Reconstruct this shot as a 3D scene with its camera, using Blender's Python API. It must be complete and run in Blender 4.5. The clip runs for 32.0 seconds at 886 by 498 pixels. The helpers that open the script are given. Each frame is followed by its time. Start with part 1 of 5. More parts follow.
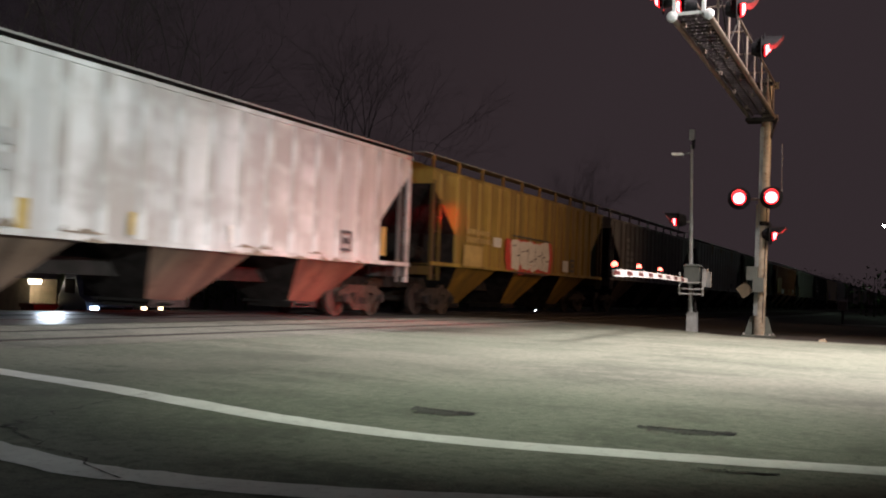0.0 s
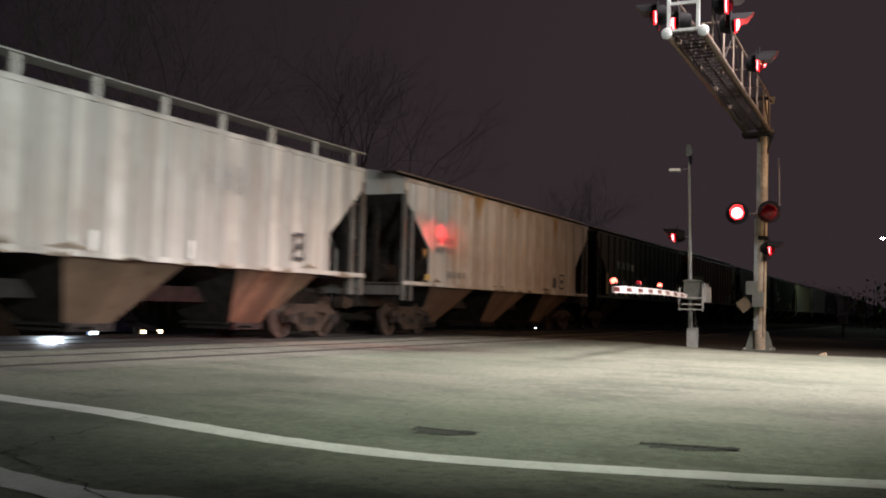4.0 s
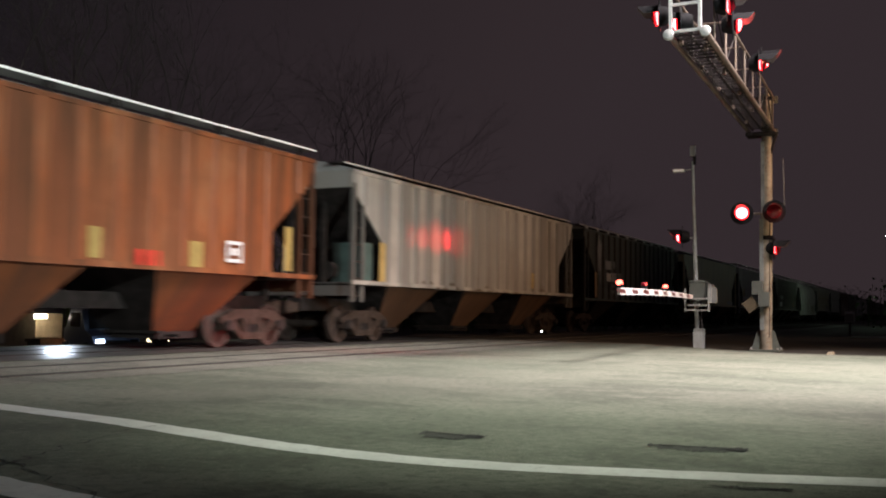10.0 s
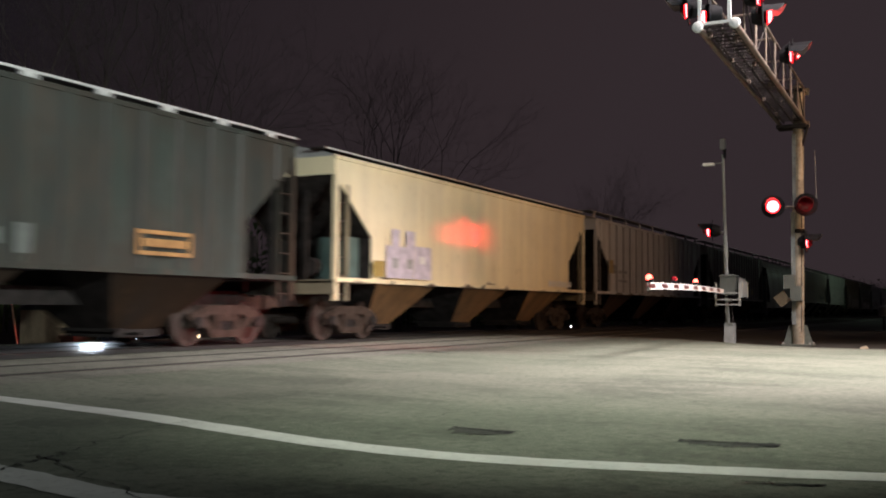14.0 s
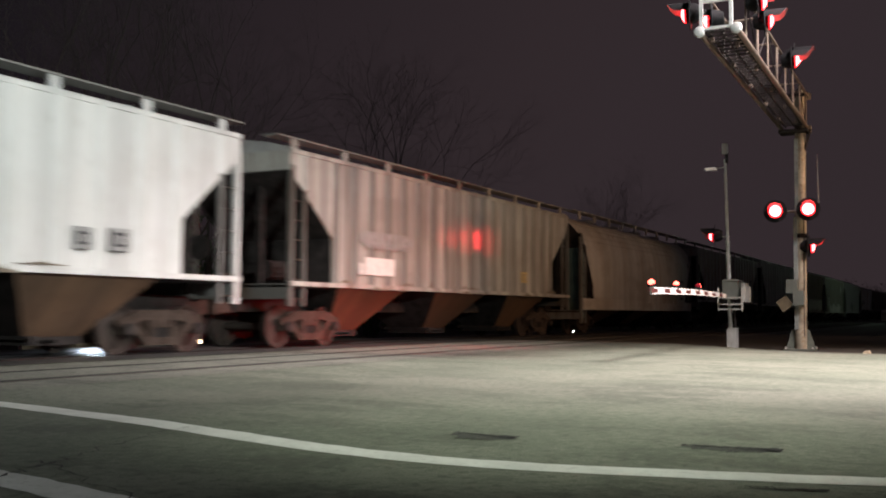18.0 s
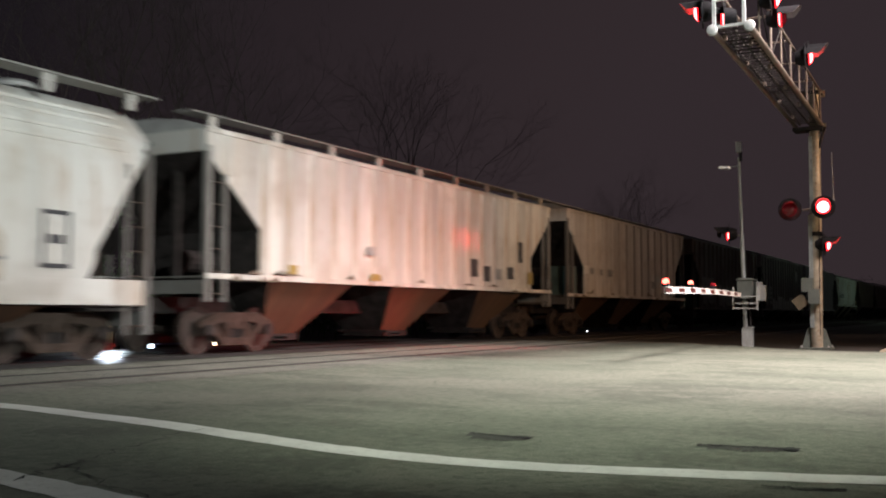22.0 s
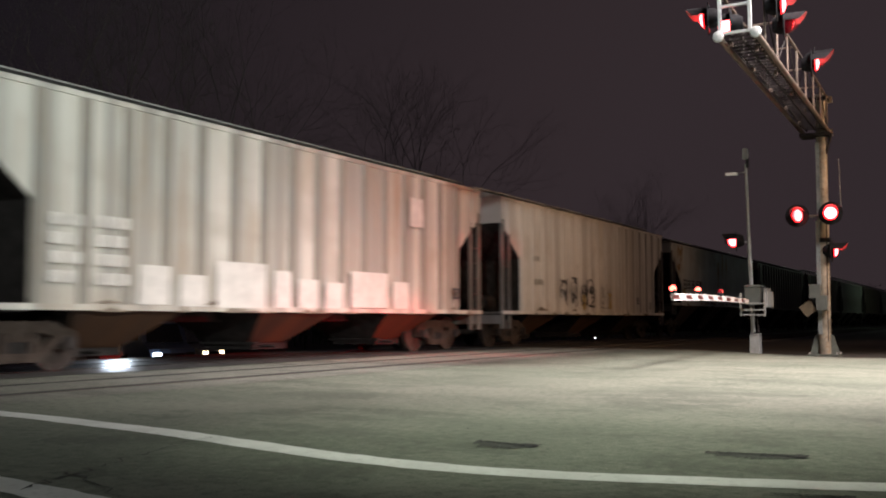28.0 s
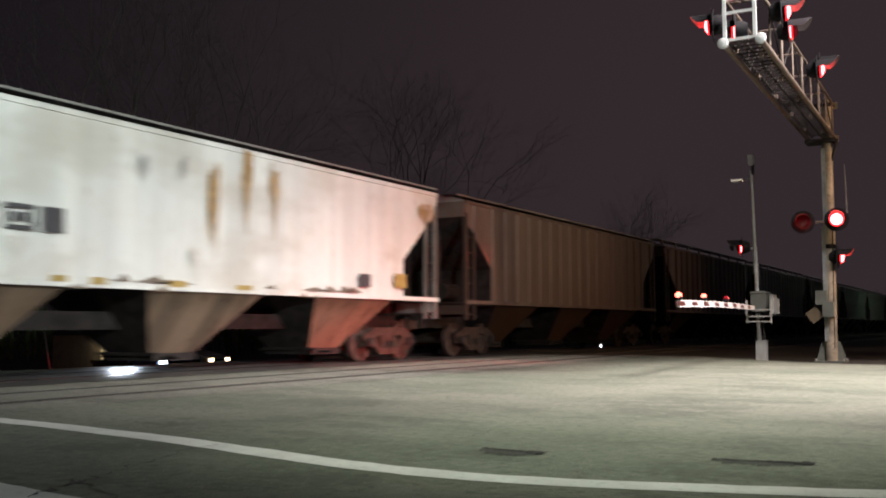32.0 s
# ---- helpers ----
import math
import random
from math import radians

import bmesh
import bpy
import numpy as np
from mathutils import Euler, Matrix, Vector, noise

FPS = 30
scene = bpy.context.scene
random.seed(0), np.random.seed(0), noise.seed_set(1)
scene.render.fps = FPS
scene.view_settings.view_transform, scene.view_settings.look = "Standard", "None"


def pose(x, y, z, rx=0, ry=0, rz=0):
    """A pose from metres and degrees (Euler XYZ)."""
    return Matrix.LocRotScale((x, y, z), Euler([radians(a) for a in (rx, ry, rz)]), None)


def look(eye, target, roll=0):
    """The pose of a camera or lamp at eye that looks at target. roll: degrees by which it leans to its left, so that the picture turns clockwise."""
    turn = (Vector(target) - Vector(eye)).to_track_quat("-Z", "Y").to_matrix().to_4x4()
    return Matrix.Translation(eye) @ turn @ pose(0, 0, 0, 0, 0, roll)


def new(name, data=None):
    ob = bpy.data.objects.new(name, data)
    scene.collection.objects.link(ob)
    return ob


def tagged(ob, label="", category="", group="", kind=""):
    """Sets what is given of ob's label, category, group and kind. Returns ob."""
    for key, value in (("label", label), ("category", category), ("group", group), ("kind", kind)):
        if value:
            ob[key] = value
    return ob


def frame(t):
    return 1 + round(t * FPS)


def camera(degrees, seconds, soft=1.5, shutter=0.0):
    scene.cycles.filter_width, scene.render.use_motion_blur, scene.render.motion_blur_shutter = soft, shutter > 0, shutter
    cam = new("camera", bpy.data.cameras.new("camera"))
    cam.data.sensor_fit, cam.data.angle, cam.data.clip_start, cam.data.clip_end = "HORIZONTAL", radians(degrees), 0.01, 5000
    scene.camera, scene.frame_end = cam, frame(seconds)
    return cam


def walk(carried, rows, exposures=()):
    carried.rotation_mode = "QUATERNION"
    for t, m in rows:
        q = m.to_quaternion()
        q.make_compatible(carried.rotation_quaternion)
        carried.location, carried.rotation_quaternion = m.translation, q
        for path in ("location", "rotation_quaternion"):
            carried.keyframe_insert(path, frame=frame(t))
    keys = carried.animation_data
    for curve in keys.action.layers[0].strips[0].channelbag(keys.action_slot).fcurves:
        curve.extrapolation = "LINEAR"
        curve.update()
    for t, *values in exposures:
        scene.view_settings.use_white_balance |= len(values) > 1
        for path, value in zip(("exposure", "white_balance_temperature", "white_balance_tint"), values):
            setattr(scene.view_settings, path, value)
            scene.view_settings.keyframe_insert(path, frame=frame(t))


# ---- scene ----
# ---- the camera and its path ----
cam = camera(47.78, 32.0, soft=1.9, shutter=0.8)
EYE = (0.0, 0.0, 0.84)
TURNS = [
    (0, 92.251, -2.328, -64.217),
    (0.5, 92.425, -2.176, -64.139),
    (1, 92.529, -2.141, -64.121),
    (1.5, 92.585, -2.111, -64.149),
    (2, 92.586, -2.087, -64.189),
    (2.5, 92.739, -1.951, -64.144),
    (3, 93.011, -1.753, -64.104),
    (3.5, 93.286, -1.542, -64.193),
    (5.5, 93.384, -1.445, -64.266),
    (6, 93.384, -1.445, -64.266),
    (6.5, 93.385, -1.415, -64.398),
    (7, 93.422, -1.326, -64.195),
    (7.5, 93.483, -1.241, -64.169),
    (8, 93.583, -1.156, -64.252),
    (8.5, 93.736, -0.982, -64.313),
    (9, 93.810, -0.888, -64.296),
    (9.5, 93.719, -0.798, -64.140),
    (10, 93.577, -0.712, -63.909),
    (10.5, 93.277, -0.547, -63.394),
    (11, 92.949, -0.572, -62.748),
    (11.5, 92.913, -0.623, -62.372),
    (12, 93.132, -0.516, -62.189),
    (12.5, 93.177, -0.571, -62.182),
    (13, 93.147, -0.460, -62.154),
    (13.5, 93.227, -0.491, -62.303),
    (14, 93.308, -0.472, -62.260),
    (14.5, 93.378, -0.450, -62.259),
    (16.5, 93.650, -0.488, -62.153),
    (17, 93.601, -0.466, -62.177),
    (17.5, 93.621, -0.474, -62.158),
    (18, 93.600, -0.393, -62.131),
    (18.5, 93.538, -0.365, -62.038),
    (19, 93.577, -0.059, -61.788),
    (19.5, 93.618, -0.017, -61.663),
    (20, 93.665, -0.057, -61.487),
    (20.5, 93.699, 0.028, -61.299),
    (21, 93.706, 0.027, -61.379),
    (21.5, 93.669, 0.005, -61.329),
    (22, 93.639, -0.043, -61.338),
    (22.5, 93.645, -0.078, -61.346),
    (23, 93.725, 0.002, -61.255),
    (23.5, 93.786, -0.027, -61.242),
    (24, 93.826, -0.018, -61.245),
    (24.5, 93.861, 0.008, -61.374),
    (25, 93.877, 0.022, -61.170),
    (25.5, 93.902, 0.016, -61.191),
    (27.5, 93.977, 0.139, -61.035),
    (28, 94.075, 0.133, -60.945),
    (28.5, 94.094, 0.196, -60.915),
    (29, 94.085, 0.166, -60.938),
    (29.5, 94.101, 0.110, -60.936),
    (30, 94.139, 0.128, -60.884),
    (30.5, 94.188, 0.126, -60.843),
    (31, 94.231, 0.121, -60.804),
    (31.5, 94.330, 0.069, -60.716),
    (32, 94.475, 0.209, -60.635)
]
walk(cam, [(t, pose(*EYE, rx, ry, rz)) for t, rx, ry, rz in TURNS])

# ---- night sky, street lamps, added fill spots, signal light ----
world = bpy.data.worlds.new("night_sky")
scene.world = world
world.use_nodes = True
wn, wl = world.node_tree.nodes, world.node_tree.links
wbg = wn["Background"]
wtc = wn.new("ShaderNodeTexCoord")
wsep = wn.new("ShaderNodeSeparateXYZ")
wramp = wn.new("ShaderNodeValToRGB")
wnoise = wn.new("ShaderNodeTexNoise")
wnoise.inputs["Scale"].default_value = 1.6
wmix = wn.new("ShaderNodeMath")
wmix.operation = "MULTIPLY_ADD"
wmix.inputs[1].default_value = 0.12
wl.new(wtc.outputs["Generated"], wsep.inputs[0])
wl.new(wtc.outputs["Generated"], wnoise.inputs["Vector"])
wl.new(wnoise.outputs["Fac"], wmix.inputs[0])
wl.new(wsep.outputs["X"], wmix.inputs[2])
wl.new(wmix.outputs[0], wramp.inputs[0])
wl.new(wramp.outputs[0], wbg.inputs[0])
wramp.color_ramp.elements[0].position = 0.66
wramp.color_ramp.elements[0].color = (0.0105, 0.0082, 0.0106, 1)
wramp.color_ramp.elements[1].position = 1.10
wramp.color_ramp.elements[1].color = (0.0315, 0.0225, 0.0258, 1)
glare = wramp.color_ramp.elements.new(0.95)
glare.color = (0.0300, 0.0212, 0.0240, 1)
wbg.inputs["Strength"].default_value = 1.0


def lamp(name, kind, place, target, energy, colour, size=0.2, cone=120, blend=1.0):
    data = bpy.data.lights.new(name, kind)
    data.energy, data.color = energy, colour
    if kind == "SPOT":
        data.spot_size, data.spot_blend, data.shadow_soft_size = radians(cone), blend, size
    else:
        data.shadow_soft_size = size
    ob = new(name, data)
    ob.matrix_world = look(place, target)
    return ob


RED, GREEN = (1.0, 0.012, 0.022), (0.62, 1.0, 0.66)
# unseen lamps added to light train and road, fitted to the wanted brightness
lamp("side_fill_spot", "SPOT", (3.0, -11.22, 6.6), (9.6, 11.81, 13.01), 28400, (0.925, 1.0, 0.985), 0.25, 92.0, 1.0)
lamp("warm_fill_spot", "SPOT", (21.5, -13.3, 8.5), (26.5, 12.6, 2.6), 9200, (1.0, 0.55, 0.29), 1.2, 52, 1.0)
lamp("road_street_light", "SPOT", (15.0, -4.5, 14.0), (16.4, 2.7, 0.0), 62500, (1.0, 0.865, 0.86), 2.0, 70.5, 1.0)
lamp("near_fill_spot", "SPOT", (7.04, 0.41, 9.59), (7.14, 2.56, 0.0), 3800, (0.96, 1.0, 0.84), 0.3, 39.9, 1.0)
lamp("far_street_light", "SPOT", (52.9, -4.7, 9.5), (38.5, 11.5, 2.4), 1900, (1.0, 0.60, 0.38), 2.5, 56, 1.0)
# the gate's back lamp throws a narrow beam on the cars whenever its added shutter is open
BACK = (24.88, 5.80, 2.77)
for aim, power in ((24.8, 550), (25.45, 1700), (26.05, 7000), (26.65, 1500), (27.3, 500)):
    lamp("red_backlight", "SPOT", BACK, (aim, 12.64, 2.93), power, RED, 0.03, 6.5 if power > 4000 else 10, 1.0)
# the lamps on the gate arm wash the cars' lower half: one burns steadily, the other flashes behind an added shutter
ARM_LAMPS = ((17.9, 5.05, 1.31), (20.9, 5.12, 1.31))
for place, aims, power in zip(ARM_LAMPS, ((16.2, 17.9), (19.6, 21.4)), (1400, 3000)):
    for aim in aims:
        lamp("gate_arm_light", "SPOT", place, (aim, 12.64, 0.15), power, RED, 0.012, 24, 1.0)
lamp("red_wash_light", "SPOT", ARM_LAMPS[1], (21.0, 12.64, 2.6), 850, RED, 0.012, 84, 1.0)
lamp("red_spill_light", "SPOT", ARM_LAMPS[0], (16.5, 12.64, 0.8), 200, RED, 0.012, 84, 1.0)
# steady spots added in front of the gate's lamp for a second red patch
for aim, power in ((23.9, 1000), (24.5, 2000), (25.1, 1100)):
    lamp("red_patch_spot", "SPOT", (24.95, 6.25, 2.80), (aim, 12.64, 2.86), power, RED, 0.03, 7, 1.0)
# unseen spot added for the glint on the crossing panels; no vehicle stands there
lamp("glint_spot", "SPOT", (16.4, 17.6, 0.62), (12.3, 13.2, 0.03), 170, (0.74, 0.86, 1.0), 0.3, 52, 1.0)
lamp("far_mercury_light", "POINT", (110.0, 4.0, 8.95), (110, 14, 0), 480, GREEN, 0.3)

# ---- materials ----


def nodes_of(name):
    m = bpy.data.materials.new(name)
    m.use_nodes = True
    n, l = m.node_tree.nodes, m.node_tree.links
    return m, n, l, n["Principled BSDF"]


def tex(n, l, coord, scale, stretch=(1, 1, 1), detail=5, rough=0.6):
    tc = n.new("ShaderNodeTexCoord")
    mp = n.new("ShaderNodeMapping")
    mp.inputs["Scale"].default_value = stretch
    t = n.new("ShaderNodeTexNoise")
    t.inputs["Scale"].default_value = scale
    t.inputs["Detail"].default_value = detail
    t.inputs["Roughness"].default_value = rough
    l.new(tc.outputs[coord], mp.inputs[0])
    l.new(mp.outputs[0], t.inputs["Vector"])
    return t.outputs["Fac"], mp


def ramp(n, l, fac, lo, hi, a=0.0, b=1.0):
    r = n.new("ShaderNodeMapRange")
    r.interpolation_type = "SMOOTHSTEP"
    for i, v in ((1, lo), (2, hi), (3, a), (4, b)):
        r.inputs[i].default_value = v
    l.new(fac, r.inputs[0])
    return r.outputs[0]


def mixed(n, l, fac, a, b):
    m = n.new("ShaderNodeMix")
    m.data_type = "RGBA"
    for i, v in ((6, a), (7, b)):
        if isinstance(v, tuple):
            m.inputs[i].default_value = (*v, 1)
        else:
            l.new(v, m.inputs[i])
    if isinstance(fac, float):
        m.inputs[0].default_value = fac
    else:
        l.new(fac, m.inputs[0])
    return m.outputs[2]


def bumped(n, l, bsdf, fac, strength, distance=0.02):
    b = n.new("ShaderNodeBump")
    b.inputs["Strength"].default_value = strength
    b.inputs["Distance"].default_value = distance
    l.new(fac, b.inputs["Height"])
    l.new(b.outputs[0], bsdf.inputs["Normal"])


def plain(name, colour, rough=0.6, metal=0.0, vary=0.25, scale=6.0, bump=0.15, coord="Object", stain=None, gloss=0.5):
    """A surface with grain at two scales and light wear."""
    m, n, l, p = nodes_of(name)
    a, _ = tex(n, l, coord, scale)
    b, _ = tex(n, l, coord, scale * 7)
    dark = tuple(c * (1 - vary) for c in colour)
    light = tuple(min(1, c * (1 + vary)) for c in colour)
    c = mixed(n, l, ramp(n, l, a, 0.3, 0.7), dark, light)
    if stain:
        c = mixed(n, l, ramp(n, l, b, 0.52, 0.7, 0, 0.8), c, stain)
    l.new(c, p.inputs["Base Color"])
    p.inputs["Roughness"].default_value, p.inputs["Metallic"].default_value = rough, metal
    p.inputs["Specular IOR Level"].default_value = gloss
    bumped(n, l, p, b, bump, 0.01)
    return m


def glow(name, colour, strength):
    m, n, l, p = nodes_of(name)
    p.inputs["Base Color"].default_value = (*[c * 0.4 for c in colour], 1)
    p.inputs["Emission Color"].default_value = (*colour, 1)
    p.inputs["Emission Strength"].default_value = strength
    return m


def car_paint(name, base, stain=(0.16, 0.10, 0.06), amount=0.4, fade=(0.5, 0.5, 0.48), grime=0.5, rough=0.55, bands=0.85):
    """Weathered paint of a freight car: faded patches, vertical rust streaks, road grime, rivets' grain, dark bands for
    panel tone and rib shading.
    """
    m, n, l, p = nodes_of(name)
    patch, mp1 = tex(n, l, "Object", 0.55, (1, 1, 1.0), 4)
    streak, mp2 = tex(n, l, "Object", 2.3, (1.6, 1.6, 0.10), 5, 0.65)
    fine, mp3 = tex(n, l, "Object", 9.0, (1, 1, 0.35), 5)
    cloud, mp4 = tex(n, l, "Object", 0.30, (1, 1, 2.2), 3)
    seed = (sum(ord(ch) * (i + 3) for i, ch in enumerate(name)) % 97) * 1.37
    for mp in (mp1, mp2, mp3, mp4):
        mp.inputs["Location"].default_value = (seed, seed * 0.7, seed * 0.31)
    c = mixed(n, l, ramp(n, l, patch, 0.42, 0.68, 0, 0.45), base, fade)
    # dark upright bands, for panel tone and for painted shading at the ribs
    strip, mp5 = tex(n, l, "Object", 1.55, (1, 0.0, 0.03), 2, 0.5)
    mp5.inputs["Location"].default_value = (seed * 1.9, 0, 0)
    c = mixed(n, l, ramp(n, l, strip, 0.38, 0.62, 0, bands), c, tuple(v * (0.62 if min(base) > 0.5 else 0.42) + (0 if min(base) > 0.5 else 0.012) for v in base))
    rusty, mp6 = tex(n, l, "Object", 0.75, (1.0, 1.0, 0.45), 6, 0.7)
    mp6.inputs["Location"].default_value = (seed * 0.6, 0, seed)
    c = mixed(n, l, ramp(n, l, rusty, 0.50, 0.70, 0, min(0.85, 1.5 * amount)), c, tuple(v * 0.35 + s * 0.65 for v, s in zip(base, stain)))
    dirty = tuple(v * 0.40 + s * 0.35 for v, s in zip(base, stain))
    c = mixed(n, l, ramp(n, l, cloud, 0.45, 0.66, 0, grime), c, dirty)
    c = mixed(n, l, ramp(n, l, streak, 0.62 - 0.22 * amount, 0.80 - 0.12 * amount, 0, min(1.0, 0.35 + amount)), c, stain)
    c = mixed(n, l, ramp(n, l, fine, 0.56, 0.75, 0, 0.28), c, tuple(v * 0.5 for v in stain))
    l.new(c, p.inputs["Base Color"])
    p.inputs["Roughness"].default_value = rough
    p.inputs["Specular IOR Level"].default_value = 0.28
    bumped(n, l, p, fine, 0.12, 0.01)
    return m


def asphalt(name, dark, light, patchy=0.5):
    m, n, l, p = nodes_of(name)
    grit, _ = tex(n, l, "Object", 70, detail=3)
    mid, _ = tex(n, l, "Object", 2.2, (1, 0.7, 1), 6, 0.7)
    big, _ = tex(n, l, "Object", 0.32, (1, 0.6, 1), 4)
    c = mixed(n, l, ramp(n, l, big, 0.36, 0.66), dark, light)
    c = mixed(n, l, ramp(n, l, mid, 0.5, 0.72, 0, patchy), c, tuple(v * 0.55 for v in dark))
    c = mixed(n, l, ramp(n, l, grit, 0.45, 0.65, 0, 0.5), c, tuple(v * 1.7 for v in light))
    spots, _ = tex(n, l, "Object", 11, detail=4, rough=0.75)
    worn, _ = tex(n, l, "Object", 0.9, (1, 0.55, 1), 6, 0.75)
    c = mixed(n, l, ramp(n, l, worn, 0.50, 0.60, 0, 0.60), c, tuple(v * 0.62 for v in dark))
    c = mixed(n, l, ramp(n, l, worn, 0.46, 0.36, 0, 0.30), c, tuple(v * 1.25 for v in light))
    c = mixed(n, l, ramp(n, l, spots, 0.50, 0.66, 0, 0.75), c, tuple(v * 0.6 for v in dark))
    c = mixed(n, l, ramp(n, l, spots, 0.46, 0.32, 0, 0.50), c, tuple(v * 1.5 for v in light))
    l.new(c, p.inputs["Base Color"])
    p.inputs["Roughness"].default_value = 0.82
    bumped(n, l, p, grit, 0.5, 0.006)
    return m


M_ASPHALT = asphalt("road_asphalt", (0.071, 0.086, 0.060), (0.126, 0.137, 0.104))
M_PANEL = asphalt("crossing_asphalt", (0.092, 0.097, 0.078), (0.142, 0.146, 0.118), 0.4)
M_RUBBERPANEL = plain("smooth_crossing_panel", (0.050, 0.051, 0.048), 0.44, 0, 0.3, 3, 0.12)
M_PATCH = asphalt("dark_asphalt", (0.027, 0.031, 0.024), (0.046, 0.051, 0.041), 0.5)
M_SOIL = asphalt("verge_soil", (0.012, 0.011, 0.008), (0.027, 0.024, 0.017), 0.6)
M_BALLAST = plain("ballast_stone", (0.10, 0.095, 0.09), 0.9, 0, 0.45, 14, 0.9)
# flat black that paints the shade in grooves and at pothole lips
M_RECESS = plain("recess_black", (0.012, 0.012, 0.012), 0.9, 0, 0.3, 30, 0.5)
M_TAR = plain("old_tar", (0.034, 0.036, 0.032), 0.9, 0, 0.4, 12, 0.5)
M_LINE = plain("road_paint", (0.58, 0.60, 0.56), 0.6, 0, 0.10, 3, 0.3, stain=(0.40, 0.41, 0.38))
M_RAIL = plain("rail_steel", (0.55, 0.53, 0.50), 0.18, 1.0, 0.1, 8, 0.05)
M_RAILSIDE = plain("rail_rust", (0.055, 0.045, 0.038), 0.8, 0.1, 0.3, 9, 0.4)
M_TIE = plain("tie_wood", (0.055, 0.042, 0.032), 0.9, 0, 0.35, 9, 0.6)
M_GALV = plain("galvanised_steel", (0.25, 0.25, 0.235), 0.5, 0.3, 0.18, 7, 0.1, stain=(0.20, 0.18, 0.15))
M_POLE = plain("pale_grey_pole_paint", (0.25, 0.265, 0.25), 0.5, 0.0, 0.15, 5, 0.08, stain=(0.18, 0.175, 0.155))
M_MAST = plain("weathered_mast", (0.23, 0.205, 0.155), 0.5, 0.2, 0.45, 2.0, 0.15, stain=(0.15, 0.10, 0.055))
M_PIPE = plain("weathered_pipe", (0.135, 0.105, 0.085), 0.6, 0.3, 0.25, 5, 0.12, stain=(0.16, 0.09, 0.05))
M_WHITE = plain("white_enamel", (0.82, 0.83, 0.80), 0.4, 0, 0.05, 6, 0.05)
M_FRAME = plain("dull_white_frame_paint", (0.40, 0.41, 0.40), 0.5, 0, 0.10, 6, 0.05, stain=(0.28, 0.27, 0.25))
M_BLACK = plain("black_plastic", (0.011, 0.011, 0.012), 0.8, 0, 0.2, 8, 0.1, gloss=0.08)
M_CABINET = plain("grey_cabinet", (0.088, 0.10, 0.088), 0.5, 0.2, 0.12, 5, 0.1)
M_SMUDGE = plain("faint_grey_smudge", (0.60, 0.585, 0.535), 0.6, 0, 0.25, 2.5, 0.05)
M_ARM = plain("dull_white_paint", (0.510, 0.510, 0.493), 0.5, 0, 0.12, 6, 0.05, stain=(0.30, 0.29, 0.27))
M_REDTAPE = plain("red_reflective_film", (0.075, 0.018, 0.016), 0.35, 0, 0.1, 9, 0.05)
M_SIGN = plain("faded_yellow_sign", (0.078, 0.060, 0.033), 0.6, 0, 0.2, 6, 0.1)
M_LIT = glow("red_lamp_lit", (1.0, 0.042, 0.046), 40.0)
M_LITRIM = glow("red_lamp_rim", (1.0, 0.010, 0.016), 3.2)
M_HOODRED = plain("hood_lining", (0.10, 0.07, 0.07), 0.6, 0, 0.15, 12, 0.05)
M_UNLIT = plain("red_lens_unlit", (0.16, 0.006, 0.012), 0.15, 0, 0.1, 30, 0.1)
M_GATELIT = glow("gate_lamp_lit", (1.0, 0.085, 0.06), 10.0)
M_AMBER = glow("amber_lamp_lit", (1.0, 0.74, 0.46), 7.0)
M_CARLED = glow("car_led_lit", (0.72, 0.86, 1.0), 8.0)
M_WALLGLOW = glow("wall_lamp_lit", (1.0, 0.90, 0.70), 9.0)
M_COOLGLOW = glow("led_lamp_lit", (0.80, 0.92, 1.0), 90.0)
M_FARGLOW = glow("mercury_lamp_lit", (0.85, 1.0, 0.92), 60.0)
M_BARK = plain("bark", (0.09, 0.08, 0.072), 0.9, 0, 0.3, 6, 0.6)
M_FOLIAGE = plain("leaves", (0.05, 0.09, 0.03), 0.7, 0, 0.4, 4, 0.2)
M_SIDING = plain("beige_siding", (0.50, 0.40, 0.27), 0.7, 0, 0.12, 3, 0.1)
M_ROOFING = plain("grey_shingle", (0.08, 0.08, 0.085), 0.85, 0, 0.3, 5, 0.4)
M_GLASS = plain("dark_glass", (0.02, 0.022, 0.026), 0.06, 0, 0.1, 3, 0.0)
M_BLUEPAINT = plain("blue_car_paint", (0.10, 0.14, 0.24), 0.3, 0.2, 0.08, 3, 0.02)
M_DARKPAINT = plain("dark_car_paint", (0.03, 0.03, 0.035), 0.3, 0.1, 0.08, 3, 0.02)
M_RUBBER = plain("tyre_rubber", (0.02, 0.02, 0.02), 0.85, 0, 0.2, 12, 0.3)
M_TRUCK = plain("rusty_cast_steel", (0.043, 0.033, 0.027), 0.85, 0.0, 0.4, 5, 0.3, stain=(0.095, 0.06, 0.04), gloss=0.12)
M_WHEEL = plain("wheel_steel", (0.045, 0.035, 0.030), 0.7, 0.0, 0.3, 4, 0.2, stain=(0.036, 0.024, 0.018), gloss=0.2)
# grimy steel; also paints the shade on bay ends and car ends
M_DARKSTEEL = plain("grime_and_shade_steel", (0.027, 0.0235, 0.022), 0.85, 0.0, 0.35, 4, 0.2, gloss=0.12)
M_YELLOWTAPE = plain("yellow_reflective_film", (0.52, 0.33, 0.035), 0.35, 0, 0.1, 6, 0.03)
M_DULLTAPE = plain("dull_yellow_film", (0.331, 0.245, 0.079), 0.5, 0, 0.2, 6, 0.03)
